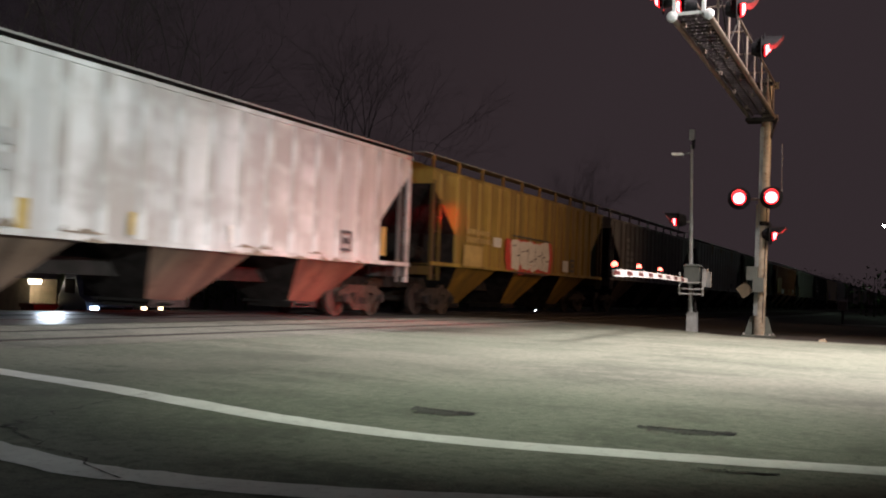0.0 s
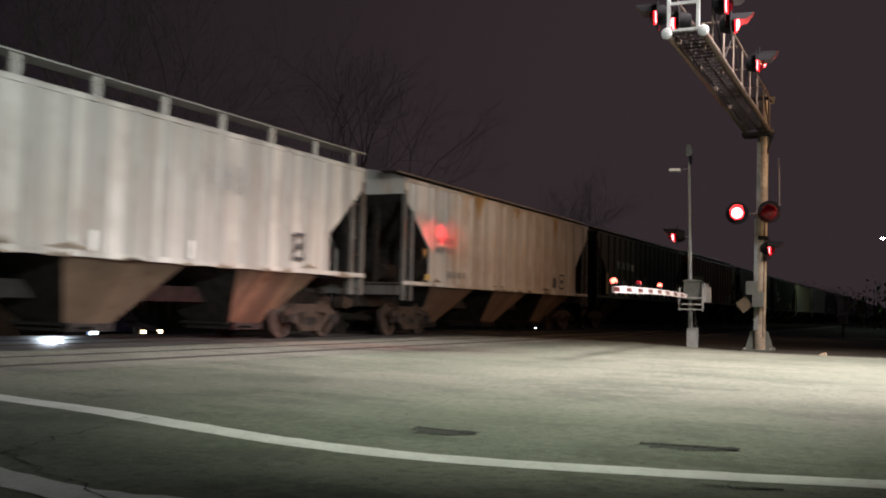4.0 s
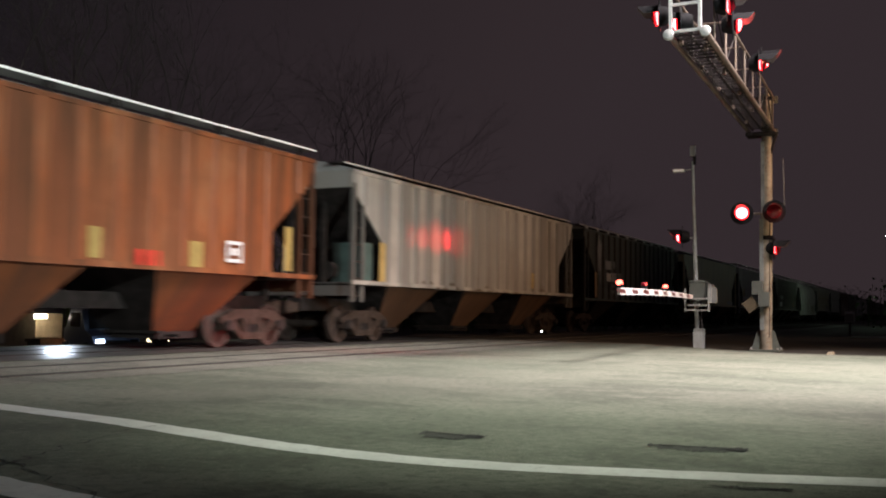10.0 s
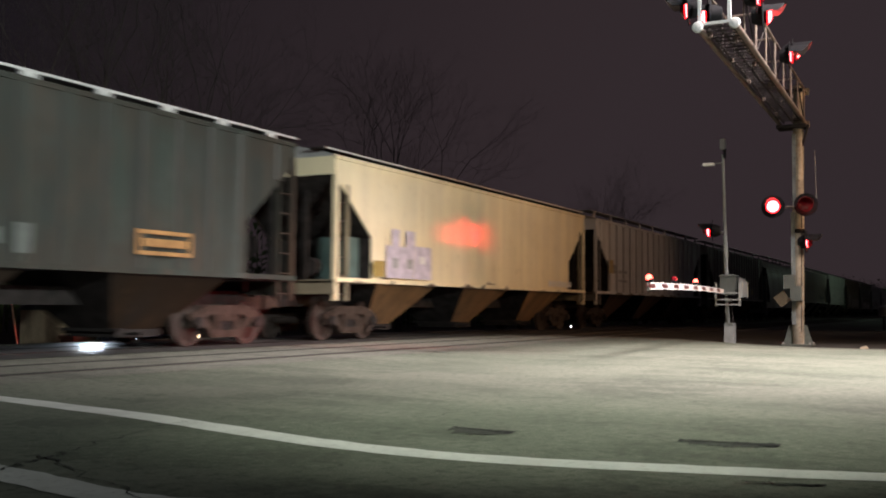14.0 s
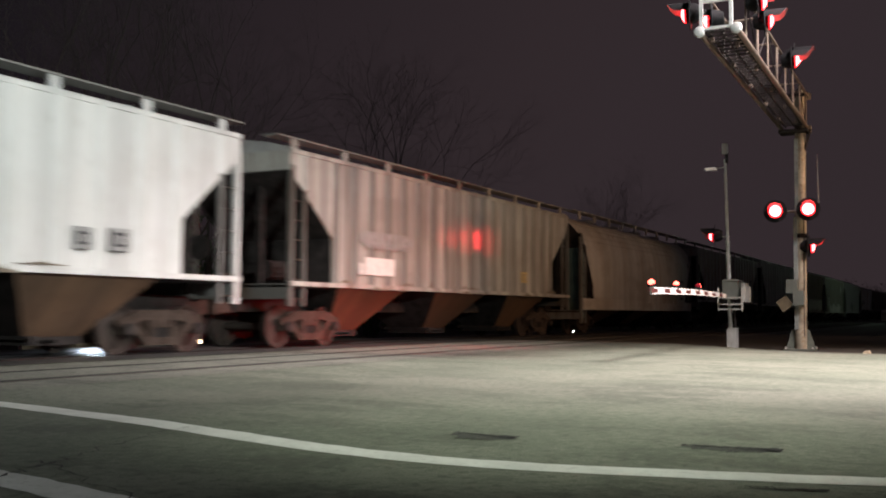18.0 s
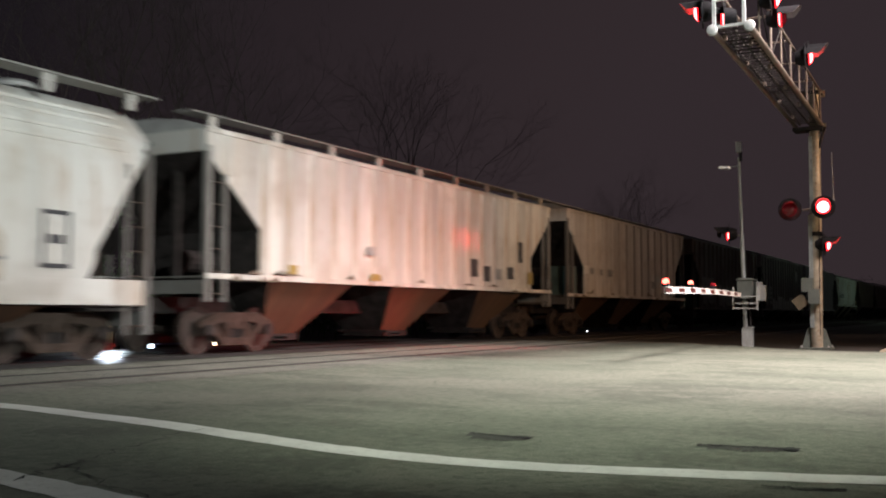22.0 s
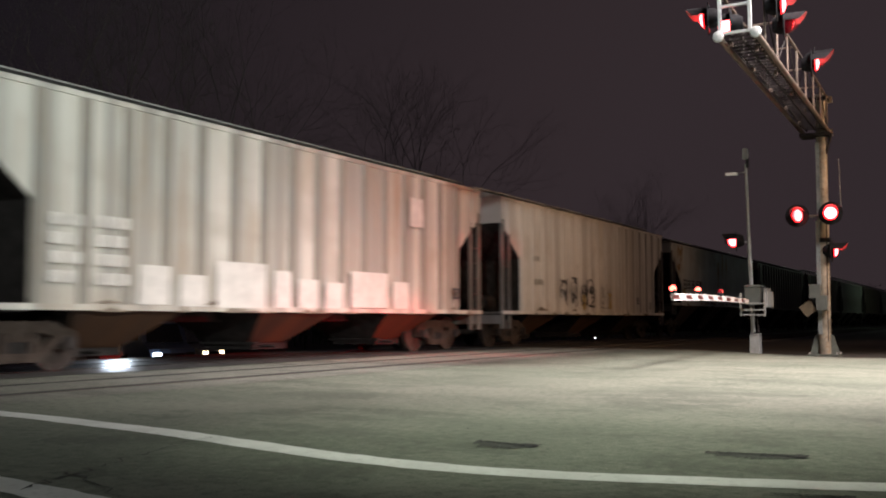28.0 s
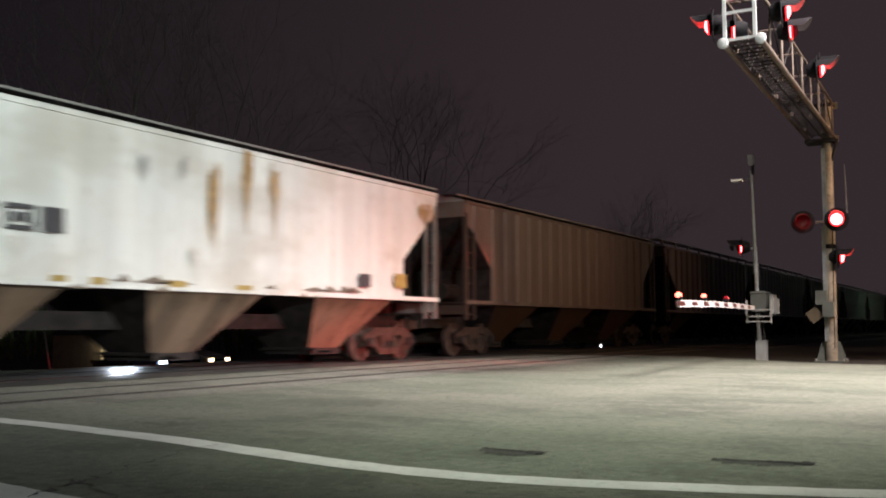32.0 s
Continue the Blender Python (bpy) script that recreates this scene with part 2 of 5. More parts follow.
M_MINT = plain("pale_mint_lettering", (0.180, 0.240, 0.186), 0.6, 0, 0.2, 4, 0.05)
M_WHITESTENCIL = plain("white_stencil", (0.72, 0.72, 0.69), 0.55, 0, 0.12, 5, 0.05, stain=(0.45, 0.43, 0.40))
M_BLACKSTENCIL = plain("black_stencil", (0.05, 0.05, 0.055), 0.6, 0, 0.2, 5, 0.05)
M_LILAC = plain("lilac_spray", (0.53, 0.49, 0.56), 0.55, 0, 0.2, 4, 0.05)
M_REDSPRAY = plain("red_spray", (0.55, 0.05, 0.03), 0.5, 0, 0.2, 4, 0.05)
M_RUSTSPOT = plain("rust_streak", (0.34, 0.215, 0.085), 0.85, 0, 0.35, 5, 0.2)
M_CREAM = plain("cream_panel", (0.48, 0.35, 0.13), 0.55, 0, 0.18, 3, 0.05)
M_PALE = plain("pale_repaint", (0.55, 0.53, 0.485), 0.55, 0, 0.12, 3, 0.05)
M_ENDPANEL = plain("teal_grey_panel", (0.07, 0.115, 0.105), 0.6, 0, 0.2, 3, 0.05)
M_DIM = plain("faded_grey_marking", (0.10, 0.115, 0.105), 0.6, 0, 0.3, 4, 0.05)
M_SPRAYTAN = plain("faded_pale_spray", (0.37, 0.32, 0.26), 0.6, 0, 0.25, 3, 0.05, stain=(0.24, 0.19, 0.14))
M_CRATE = plain("weathered_crate_wood", (0.20, 0.165, 0.11), 0.8, 0, 0.25, 5, 0.3)
M_GRIME = plain("brake_grime", (0.17, 0.14, 0.105), 0.85, 0, 0.4, 6, 0.2)
M_GREY = plain("grey_repaint", (0.30, 0.30, 0.29), 0.6, 0, 0.15, 3, 0.05)

# ---- mesh helpers ----


class Geo:
    """Collects vertices and faces of one mesh."""

    def __init__(self):
        self.v, self.f = [], []

    def poly(self, pts):
        k = len(self.v)
        self.v += [tuple(p) for p in pts]
        self.f.append(tuple(range(k, k + len(pts))))

    def box(self, x0, x1, y0, y1, z0, z1):
        k = len(self.v)
        self.v += [(x, y, z) for x in (x0, x1) for y in (y0, y1) for z in (z0, z1)]
        self.f += [tuple(k + i for i in q) for q in ((0, 1, 3, 2), (4, 6, 7, 5), (0, 4, 5, 1), (2, 3, 7, 6), (0, 2, 6, 4), (1, 5, 7, 3))]
        return self

    def hull(self, low, high):
        """A solid between two outlines of the same number of points."""
        k, n = len(self.v), len(low)
        self.v += [tuple(p) for p in low] + [tuple(p) for p in high]
        self.f.append(tuple(k + i for i in reversed(range(n))))
        self.f.append(tuple(k + n + i for i in range(n)))
        for i in range(n):
            j = (i + 1) % n
            self.f.append((k + i, k + j, k + n + j, k + n + i))
        return self

    def prism(self, outline, y0, y1):
        """An outline in x and z, drawn out along y."""
        return self.hull([(x, y1, z) for x, z in outline], [(x, y0, z) for x, z in outline])

    def tube(self, a, b, r, r2=None, n=8, caps=True):
        a, b = Vector(a), Vector(b)
        d = (b - a).normalized()
        u = d.orthogonal().normalized()
        w = d.cross(u)
        ring = [(u * math.cos(2 * math.pi * i / n) + w * math.sin(2 * math.pi * i / n)) for i in range(n)]
        k = len(self.v)
        r2 = r if r2 is None else r2
        self.v += [tuple(a + q * r) for q in ring] + [tuple(b + q * r2) for q in ring]
        for i in range(n):
            j = (i + 1) % n
            self.f.append((k + i, k + j, k + n + j, k + n + i))
        if caps:
            self.f.append(tuple(k + i for i in reversed(range(n))))
            self.f.append(tuple(k + n + i for i in range(n)))
        return self

    def turned(self, profile, n=20, axis="z", at=(0, 0, 0)):
        """A profile of (radius, height) turned round an axis."""
        k, m = len(self.v), len(profile)
        for r, h in profile:
            for i in range(n):
                c, s = r * math.cos(2 * math.pi * i / n), r * math.sin(2 * math.pi * i / n)
                q = {"z": (c, s, h), "y": (c, h, -s), "x": (h, c, s)}[axis]
                self.v.append((q[0] + at[0], q[1] + at[1], q[2] + at[2]))
        for a in range(m - 1):
            for i in range(n):
                j = (i + 1) % n
                self.f.append((k + a * n + i, k + a * n + j, k + (a + 1) * n + j, k + (a + 1) * n + i))
        self.f.append(tuple(k + i for i in reversed(range(n))))
        self.f.append(tuple(k + (m - 1) * n + i for i in range(n)))
        return self

    def mesh(self, name, material, smooth=False):
        me = bpy.data.meshes.new(name)
        me.from_pydata(self.v, [], self.f)
        me.materials.append(material)
        if smooth:
            me.polygons.foreach_set("use_smooth", [True] * len(me.polygons))
            me.update()
            me.set_sharp_from_angle(angle=radians(40))
        me.update()
        return me


def part(name, geo, material, parent, label="", at=None, smooth=False):
    """One mesh object under a thing or a part. geo: a Geo, or a mesh to share."""
    me = geo if isinstance(geo, bpy.types.Mesh) else geo.mesh(name, material, smooth)
    ob = new(name, me)
    ob.parent = parent
    if at is not None:
        ob.location = at
    if label:
        ob["label"] = label
    return ob


def thing(name, label, category, at=(0, 0, 0), turn=0, group="", kind=""):
    ob = new(name)
    ob.empty_display_size = 0.2
    ob.matrix_world = pose(*at, 0, 0, turn)
    return tagged(ob, label, category, group, kind)


def solid(name, geo, material, label, category="", kind="", group="", at=None, smooth=False):
    ob = new(name, geo if isinstance(geo, bpy.types.Mesh) else geo.mesh(name, material, smooth))
    if at is not None:
        ob.location = at
    return tagged(ob, label, category, group, kind)


# ---- ground, road, tracks ----
MAIN_Y, SIDE_Y, RAIL_TOP = 14.24, 10.24, 0.040


def step(v, a, b):
    u = min(1, max(0, (v - a) / (b - a)))
    return u * u * (3 - 2 * u)


def level(x, y):
    """The height of the road's surface."""
    return 0.03 * step(y, 6.5, 9.0) + 0.035 * step(x, 11, 20) * (1 - step(y, 6.5, 9.0)) - 1.6 * step(y, 16.4, 30)


def grid(xs, ys, height):
    g = Geo()
    for y in ys:
        for x in xs:
            g.v.append((x, y, height(x, y)))
    w = len(xs)
    for j in range(len(ys) - 1):
        for i in range(w - 1):
            g.f.append((j * w + i, j * w + i + 1, (j + 1) * w + i + 1, (j + 1) * w + i))
    return g


def spread(*stops):
    out = []
    for (a, b, s) in stops:
        k = max(1, round((b - a) / s))
        out += [a + (b - a) * i / k for i in range(k)]
    return out + [stops[-1][1]]


def road_edge(y):
    return 22.6 + 4.6 * step(y, 2.6, 8.2) + 3 * step(-y, 0, 12)


def verge(x, y):
    wob = 0.05 * noise.noise((x * 0.4, y * 0.4, 0)) + 0.03 * noise.noise((x * 1.7, y * 1.7, 3))
    out = step(x, road_edge(y) - 0.5, road_edge(y) + 2.0)
    return level(x, y) - 0.06 + out * (0.03 + wob) - 0.16 * step(x, 30, 60)


gx = spread((-900, -60, 140), (-60, -14, 8), (-14, 20, 4), (20, 60, 0.8), (60, 200, 6), (200, 1400, 150))
gy = spread((-900, -60, 140), (-60, -12, 6), (-12, 30, 0.8), (30, 80, 5), (80, 1400, 165))
solid("ground", grid(gx, gy, verge), M_SOIL, "dark bare verge soil reaching away from the road", "ground", "structure", smooth=True)

g = Geo()
ys = spread((-14, 0, 1.4), (0, 18, 0.5), (18, 60, 2.0))
rows = []
for y in ys:
    e = road_edge(y) + 0.10 * noise.noise((y * 1.3, 5, 0)) + 0.05 * noise.noise((y * 4.1, 7, 0))
    if y > 16:
        e = 26.5
    rows.append([(-13 + (e + 13) * i / 44, y) for i in range(45)])
for r in rows:
    g.v += [(x, y, level(x, y)) for x, y in r]
for j in range(len(rows) - 1):
    for i in range(44):
        g.f.append((j * 45 + i, j * 45 + i + 1, (j + 1) * 45 + i + 1, (j + 1) * 45 + i))
k = len(g.v)
g.v += [(r[-1][0] + 0.02, r[-1][1], level(*r[-1]) - 0.12) for r in rows]
for j in range(len(rows) - 1):
    g.f.append((j * 45 + 44, k + j, k + j + 1, (j + 1) * 45 + 44))
solid("road", g, M_ASPHALT, "worn grey asphalt road over the level crossing", "road", "structure", smooth=True)


def ribbon(points, width, lift=0.004, rag=0.0, thick=0.0):
    """A strip along points on the road, with ragged edges."""
    g = Geo()
    k = len(points)
    left, right = [], []
    for i, (x, y) in enumerate(points):
        x0, y0 = points[max(0, i - 1)]
        x1, y1 = points[min(k - 1, i + 1)]
        d = Vector((x1 - x0, y1 - y0)).normalized()
        w = width[i] if isinstance(width, list) else width
        a = w / 2 + rag * noise.noise((x * 7, y * 7, 1))
        b = w / 2 + rag * noise.noise((x * 7, y * 7, 9))
        left.append((x - d.y * a, y + d.x * a))
        right.append((x + d.y * b, y - d.x * b))
    for (x, y) in left + right:
        g.v.append((x, y, level(x, y) + lift))
    for i in range(k - 1):
        g.f.append((i, k + i, k + i + 1, i + 1))
    return g


def smooth_line(knots, step_len=0.12):
    """A smooth curve through knots."""
    out = []
    p = [knots[0]] + list(knots) + [knots[-1]]
    for i in range(1, len(p) - 2):
        a, b, c, d = [Vector(q) for q in p[i - 1:i + 3]]
        n = max(2, int((c - b).length / step_len))
        for j in range(n):
            t = j / n
            out.append(tuple(0.5 * ((2 * b) + (c - a) * t + (2 * a - 5 * b + 4 * c - d) * t * t + (3 * b - a - 3 * c + d) * t ** 3)))
    return out + [tuple(knots[-1])]


LINE_A = [(6.9, 11.8), (6.25, 10.4), (6.02, 9.1), (5.96, 7.9), (5.94, 7.2), (5.80, 6.3), (5.66, 5.55), (5.46, 4.80), (5.16, 3.66), (5.05, 2.80), (5.10, 2.10), (5.25, 1.45), (5.52, 0.45), (6.0, -0.9), (6.8, -2.8)]
LINE_B = [(3.90, 6.2), (3.62, 5.3), (3.48, 4.62), (3.36, 3.95), (3.24, 3.30), (3.29, 2.81), (3.40, 2.32), (3.62, 1.75), (4.0, 1.0), (4.6, 0.0)]
solid("edge_line", ribbon(smooth_line(LINE_A), 0.27, 0.004, 0.02), M_LINE, "worn white painted edge line on the asphalt", "road marking", "structure")
solid("inner_line", ribbon(smooth_line(LINE_B), 0.25, 0.004, 0.03), M_LINE, "chipped white painted line on the asphalt", "road marking", "structure")


def wander(a, b, bend, n, seed):
    return [(a[0] + (b[0] - a[0]) * i / n + bend * noise.noise((i * 0.35, seed, 0)), a[1] + (b[1] - a[1]) * i / n + bend * noise.noise((i * 0.35, seed, 7))) for i in range(n + 1)]


CRACKS = [((5.55, 5.05), (4.05, 4.55), 0.12, 0.035), ((4.05, 4.55), (3.4, 4.3), 0.10, 0.05), ((8.3, 6.6), (9.2, 4.4), 0.20, 0.02), ((9.2, 4.4), (8.0, 3.3), 0.2, 0.018), ((4.95, 1.02), (5.12, 0.64), 0.03, 0.045), ((7.4, 3.7), (6.7, 3.6), 0.1, 0.02), ((3.9, 4.6), (3.2, 3.0), 0.08, 0.03), ((9.6, 2.75), (10.1, 2.52), 0.05, 0.05), ((12.0, 5.2), (9.0, 6.8), 0.2, 0.025)]
for i, (a, b, bend, w) in enumerate(CRACKS):
    n = 26
    solid("pavement_crack", ribbon(wander(a, b, bend, n, i * 3.3), [0.55 * w * (0.35 + abs(noise.noise((j * 0.6, i, 2))) * 1.8) for j in range(n + 1)], 0.006), M_TAR, "dark tar-filled crack across the asphalt", "crack", "structure")


def pothole(a, b, wide, seed, lip=0.055):
    """A flat dark sheet that paints a worn hollow's shade, with a black broken strip along its far edge."""
    n = 40
    pts = [(a[0] + (b[0] - a[0]) * j / n + 0.05 * noise.noise((j * 0.35, seed, 0)), a[1] + (b[1] - a[1]) * j / n) for j in range(n + 1)]
    w = [wide * math.sin(math.pi * (j + 0.3) / (n + 0.6)) ** 0.6 * (0.5 + 0.9 * abs(noise.noise((j * 0.35, seed, 4)))) for j in range(n + 1)]
    g = Geo()
    for (x, y), v in zip(pts, w):
        g.v += [(x - 0.88 * v, y, level(x - 0.88 * v, y) + 0.005), (x + 0.10 * v, y, level(x + 0.10 * v, y) + 0.005)]
    g.f += [(2 * j, 2 * j + 2, 2 * j + 3, 2 * j + 1) for j in range(n)]
    solid("pothole", g, M_PATCH, "flat dark sheet for the shade of a shallow worn hollow", "pothole", "structure")
    k = [lip * (0.25 + 1.6 * abs(noise.noise((j * 0.5, seed, 8))) + 0.9 * (j / n) ** 3) for j in range(n + 1)]
    g = Geo()
    for (x, y), v in zip(pts, k):
        g.v += [(x - v, y, level(x - v, y) + 0.009), (x + v, y, level(x + v, y) + 0.009)]
    g.f += [(2 * j, 2 * j + 2, 2 * j + 3, 2 * j + 1) for j in range(n)]
    solid("pothole_lip", g, M_RECESS, "flat black strip for the shade at a pothole's broken lip", "pothole", "structure")


pothole((6.24, 3.20), (6.17, 2.71), 0.42, 1.0)
pothole((6.40, 1.66), (6.46, 1.05), 0.32, 2.0)
pothole((5.02, 1.00), (5.10, 0.62), 0.03, 3.0, 0.02)

# crossing panels beside and between the rails
for y0, y1 in ((8.55, 9.38), (9.58, 10.82), (11.02, 11.9), (12.2, 13.38), (13.60, 14.86), (15.08, 16.0)):
    g = Geo()
    xs = spread((-13, 27.0, 0.5))
    for x in xs:
        wob = 0.03 * noise.noise((x * 1.2, y0, 0))
        g.v += [(x, y0 + wob, level(x, y0) + 0.006), (x, y1 + wob, level(x, y1) + 0.006)]
    for i in range(len(xs) - 1):
        g.f.append((2 * i, 2 * i + 2, 2 * i + 3, 2 * i + 1))
    solid("crossing_panel", g, M_PANEL if y0 < 12 else M_RUBBERPANEL, "pale worn asphalt strip along the rails", "pavement", "structure")
    
for ty, who in ((MAIN_Y, "main track"), (SIDE_Y, "siding")):
    track = thing("railway_track", "steel rails of the %s sunk in the crossing" % who, "track", (0, ty, 0), 0, "railway tracks", "structure")
    for side in (-1, 1):
        y = side * 0.7525
        top = RAIL_TOP if ty == MAIN_Y else 0.036
        rail = part("rail", Geo().box(-40, 420, y - 0.037, y + 0.037, top - 0.04, top), M_RAIL if ty == MAIN_Y else M_RAILSIDE, track)
        part("rail_web", Geo().box(-40, 420, y - 0.03, y + 0.03, top - 0.16, top - 0.041), M_RAILSIDE, rail)
        # black strip proud of the road, painting the flangeway groove's shade
        part("flangeway", Geo().box(-13, 27.2, y - side * 0.037 - 0.115 * (side > 0), y - side * 0.037 + 0.115 * (side < 0), level(0, ty) - 0.02, level(0, ty) + 0.010), M_RECESS, track, "raised black strip for the shade of a flangeway groove")
    for i in range(130):
        x = 27.8 + i * 0.56
        part("tie", TIE if i or ty != MAIN_Y else (TIE := Geo().box(-0.11, 0.11, -1.28, 1.28, -0.14, -0.02).mesh("tie", M_TIE)), M_TIE, track, at=(x, 0, -0.02))
g = grid(spread((27.3, 60, 0.6), (60, 420, 6)), spread((7.6, 17.4, 0.5)), lambda x, y: -0.05 + 0.03 * noise.noise((x * 2.1, y * 2.1, 0)) - 0.3 * max(step(7.9, 7.6, 7.61) * step(8.6 - y, 0, 1), step(y, 16.2, 17.4)))
solid("ballast", g, M_BALLAST, "grey crushed-stone ballast under the tracks", "ballast", "stuff")

# ---- flashing lamps: each lens turns its lit or its dark face outwards ----
PERIOD = 1.246


def flash_turns(on, off):
    """Seconds and angles at which a lens turns, lit from on to off in each period."""
    rows, angle = [], 0
    events = []
    for k in range(-1, 28):
        events += [(on + k * PERIOD, 1), (off + k * PERIOD, 0)]
    events.sort()
    lit = [e for e in events if e[0] <= 0][-1][1]
    angle = 0 if lit else 180
    rows.append((0.0, angle))
    for t, state in events:
        f0 = round(t * FPS)
        if t <= 0 or f0 + 1 > 32 * FPS:
            continue
        f0 = max(f0, 4)
        for j in range(4):
            rows.append(((f0 - 3 + j) / FPS, angle + 60 * j))
        angle += 180
    rows.append((32.0, angle))
    return rows


TURN_RIGHT = flash_turns(0.50, 1.28)
TURN_GATE = flash_turns(1.15, 1.75)
TURN_LEFT = flash_turns(1.15, 0.67 + PERIOD)
turning = []


def flasher(parent, at, facing, turns, r=0.160):
    """A crossing lamp: black target disc, long hood and a lens, facing a heading in degrees."""
    head = part("signal_head", Geo().turned([(0.0, -0.20), (0.11, -0.19), (0.155, -0.10), (0.165, 0.0)], 20, "x"), M_BLACK, parent, "black round signal lamp housing", smooth=True)
    head.matrix_basis = pose(*at, 0, 0, facing)
    part("target_disc", Geo().turned([(0.265, -0.012), (0.265, 0.0), (0.16, 0.006)], 28, "x"), M_BLACK, head)
    hood = Geo()
    n = 16
    for k in range(2):
        rr = 0.172 + 0.006 * k
        for i in range(n + 1):
            a = radians(8 + 164 * i / n)
            reach = 0.17 + 0.19 * max(0.0, math.sin(a)) ** 0.6
            hood.v += [(0.0, rr * math.cos(a), rr * math.sin(a)), (reach, rr * math.cos(a), rr * math.sin(a))]
    for k in range(2):
        for i in range(n):
            b = k * 2 * (n + 1) + 2 * i
            q = (b, b + 1, b + 3, b + 2)
            hood.f.append(q if k else q[::-1])
    me = hood.mesh("hood", M_BLACK, True)
    me.materials.append(M_HOODRED)
    me.polygons.foreach_set("material_index", [1] * n + [0] * n)
    part("hood", me, None, head)
    prof = [(r, 0.0), (r * 0.84, 0.026), (r * 0.70, 0.044), (r * 0.5, 0.066), (r * 0.2, 0.078)]
    lens = Geo().turned(prof, 24, "x")
    half = len(lens.f)
    back = Geo().turned([(q, -h) for q, h in prof], 24, "x")
    k = len(lens.v)
    lens.v += back.v
    lens.f += [tuple(i + k for i in reversed(q)) for q in back.f]
    me = lens.mesh("lens", M_LIT, False)
    me.materials.append(M_UNLIT)
    me.materials.append(M_LITRIM)
    me.polygons.foreach_set("material_index", [2 if i < 24 else 0 for i in range(half)] + [1] * half)
    ob = part("lens", me, None, head, "red signal lens, lit and dark by turns")
    ob.location = (0.055, 0, 0)
    turning.append((ob, turns))
    return head


# ---- cantilever signal over the road ----
M_SKIRT = plain("dull_green_grey_sheet", (0.066, 0.077, 0.063), 0.6, 0.1, 0.25, 5, 0.1, stain=(0.06, 0.05, 0.035))
M_COOLSIDE = plain("cool_side_grey", (0.16, 0.185, 0.18), 0.55, 0.1, 0.3, 3, 0.1, stain=(0.10, 0.095, 0.08))
mast = thing("cantilever_signal", "weathered metal cantilever crossing signal with red flashing lamps", "railway signal", (24.66, 3.57, 0.03))
LEAN = 0.012


def ml(z):
    return LEAN * -z


g = Geo().tube((0, 0, 0.0), (0, ml(3.2), 3.2), 0.138, 0.132, 18)
part("lower_mast", g, M_MAST, mast, smooth=True)
part("upper_mast", Geo().tube((0, ml(3.2), 3.2), (0, ml(6.1), 6.1), 0.128, 0.120, 18), M_MAST, mast, smooth=True)
part("mast_band", Geo().turned([(0.152, 2.60), (0.152, 2.70)], 18, "z", (0, ml(2.6), 0)), M_BLACK, mast, "dark clamp band round the mast")
for a in (8, 98, 278):
    c, d = math.cos(radians(a)), math.sin(radians(a))
    g = Geo().hull([(r * c - 0.012 * d, r * d + 0.012 * c, z) for r, z in ((0.12, 0.0), (0.33, 0.0), (0.20, 0.44), (0.12, 0.46))], [(r * c + 0.012 * d, r * d - 0.012 * c, z) for r, z in ((0.12, 0.0), (0.33, 0.0), (0.20, 0.44), (0.12, 0.46))])
    part("gusset", g, M_SKIRT, mast, "green grey sheet gusset at the mast's foot")
# grey strips added so the mast's left side reads as cooler lit
part("cool_side_strip", Geo().box(-0.138, -0.05, 0.022, 0.112, 0.46, 3.1), M_COOLSIDE, mast, "grey strip standing for the mast's cooler-lit side")
part("cool_side_strip", Geo().box(-0.128, -0.05, -0.012, 0.070, 3.24, 4.95), M_COOLSIDE, mast, "grey strip standing for the mast's cooler-lit side")
part("base_plate", Geo().box(-0.34, 0.34, -0.34, 0.34, -0.10, 0.012), M_SKIRT, mast)
for i in range(4):
    a = radians(45 + 90 * i)
    part("bolt", Geo().tube((0.42 * math.cos(a), 0.42 * math.sin(a), 0.0), (0.42 * math.cos(a), 0.42 * math.sin(a), 0.06), 0.025, None, 6), M_GALV, mast)
part("junction_box", Geo().box(-0.30, -0.13, 0.02, 0.27, 1.30, 1.62), M_CABINET, mast, "grey junction box on the mast")
part("junction_box", Geo().box(-0.32, -0.13, -0.12, 0.12, 1.02, 1.36), M_CABINET, mast)
g = Geo().hull([(-0.24, 0.31 + 0.205 * math.cos(radians(a)), 1.06 + 0.205 * math.sin(radians(a))) for a in (8, 98, 188, 278)], [(-0.23, 0.31 + 0.205 * math.cos(radians(a)), 1.06 + 0.205 * math.sin(radians(a))) for a in (8, 98, 188, 278)])
part("diamond_sign", g, M_SIGN, mast, "faded yellow diamond sign hung on the mast")
part("cable", Geo().tube((-0.105, -0.092, 0.3), (-0.105, -0.125, 3.1), 0.010, None, 6), M_BLACK, mast)
part("antenna", Geo().tube((0, -0.44, 3.42), (0, -0.42, 4.55), 0.012, 0.008, 6), M_GALV, mast)
part("antenna_bracket", Geo().box(-0.02, 0.02, -0.46, -0.15, 3.42, 3.46), M_GALV, mast)
part("crossarm", Geo().tube((-0.25, 0.48, 3.20), (-0.25, -0.30, 3.22), 0.03, None, 8), M_PIPE, mast)
# the truss that reaches over the road
ARM, LOW, TOP = 9.1, 5.20, 5.98


def arm_y(x, side):
    """The chords run a little askew from the mast."""
    return 0.065 + 0.285 * side + 0.024 * x


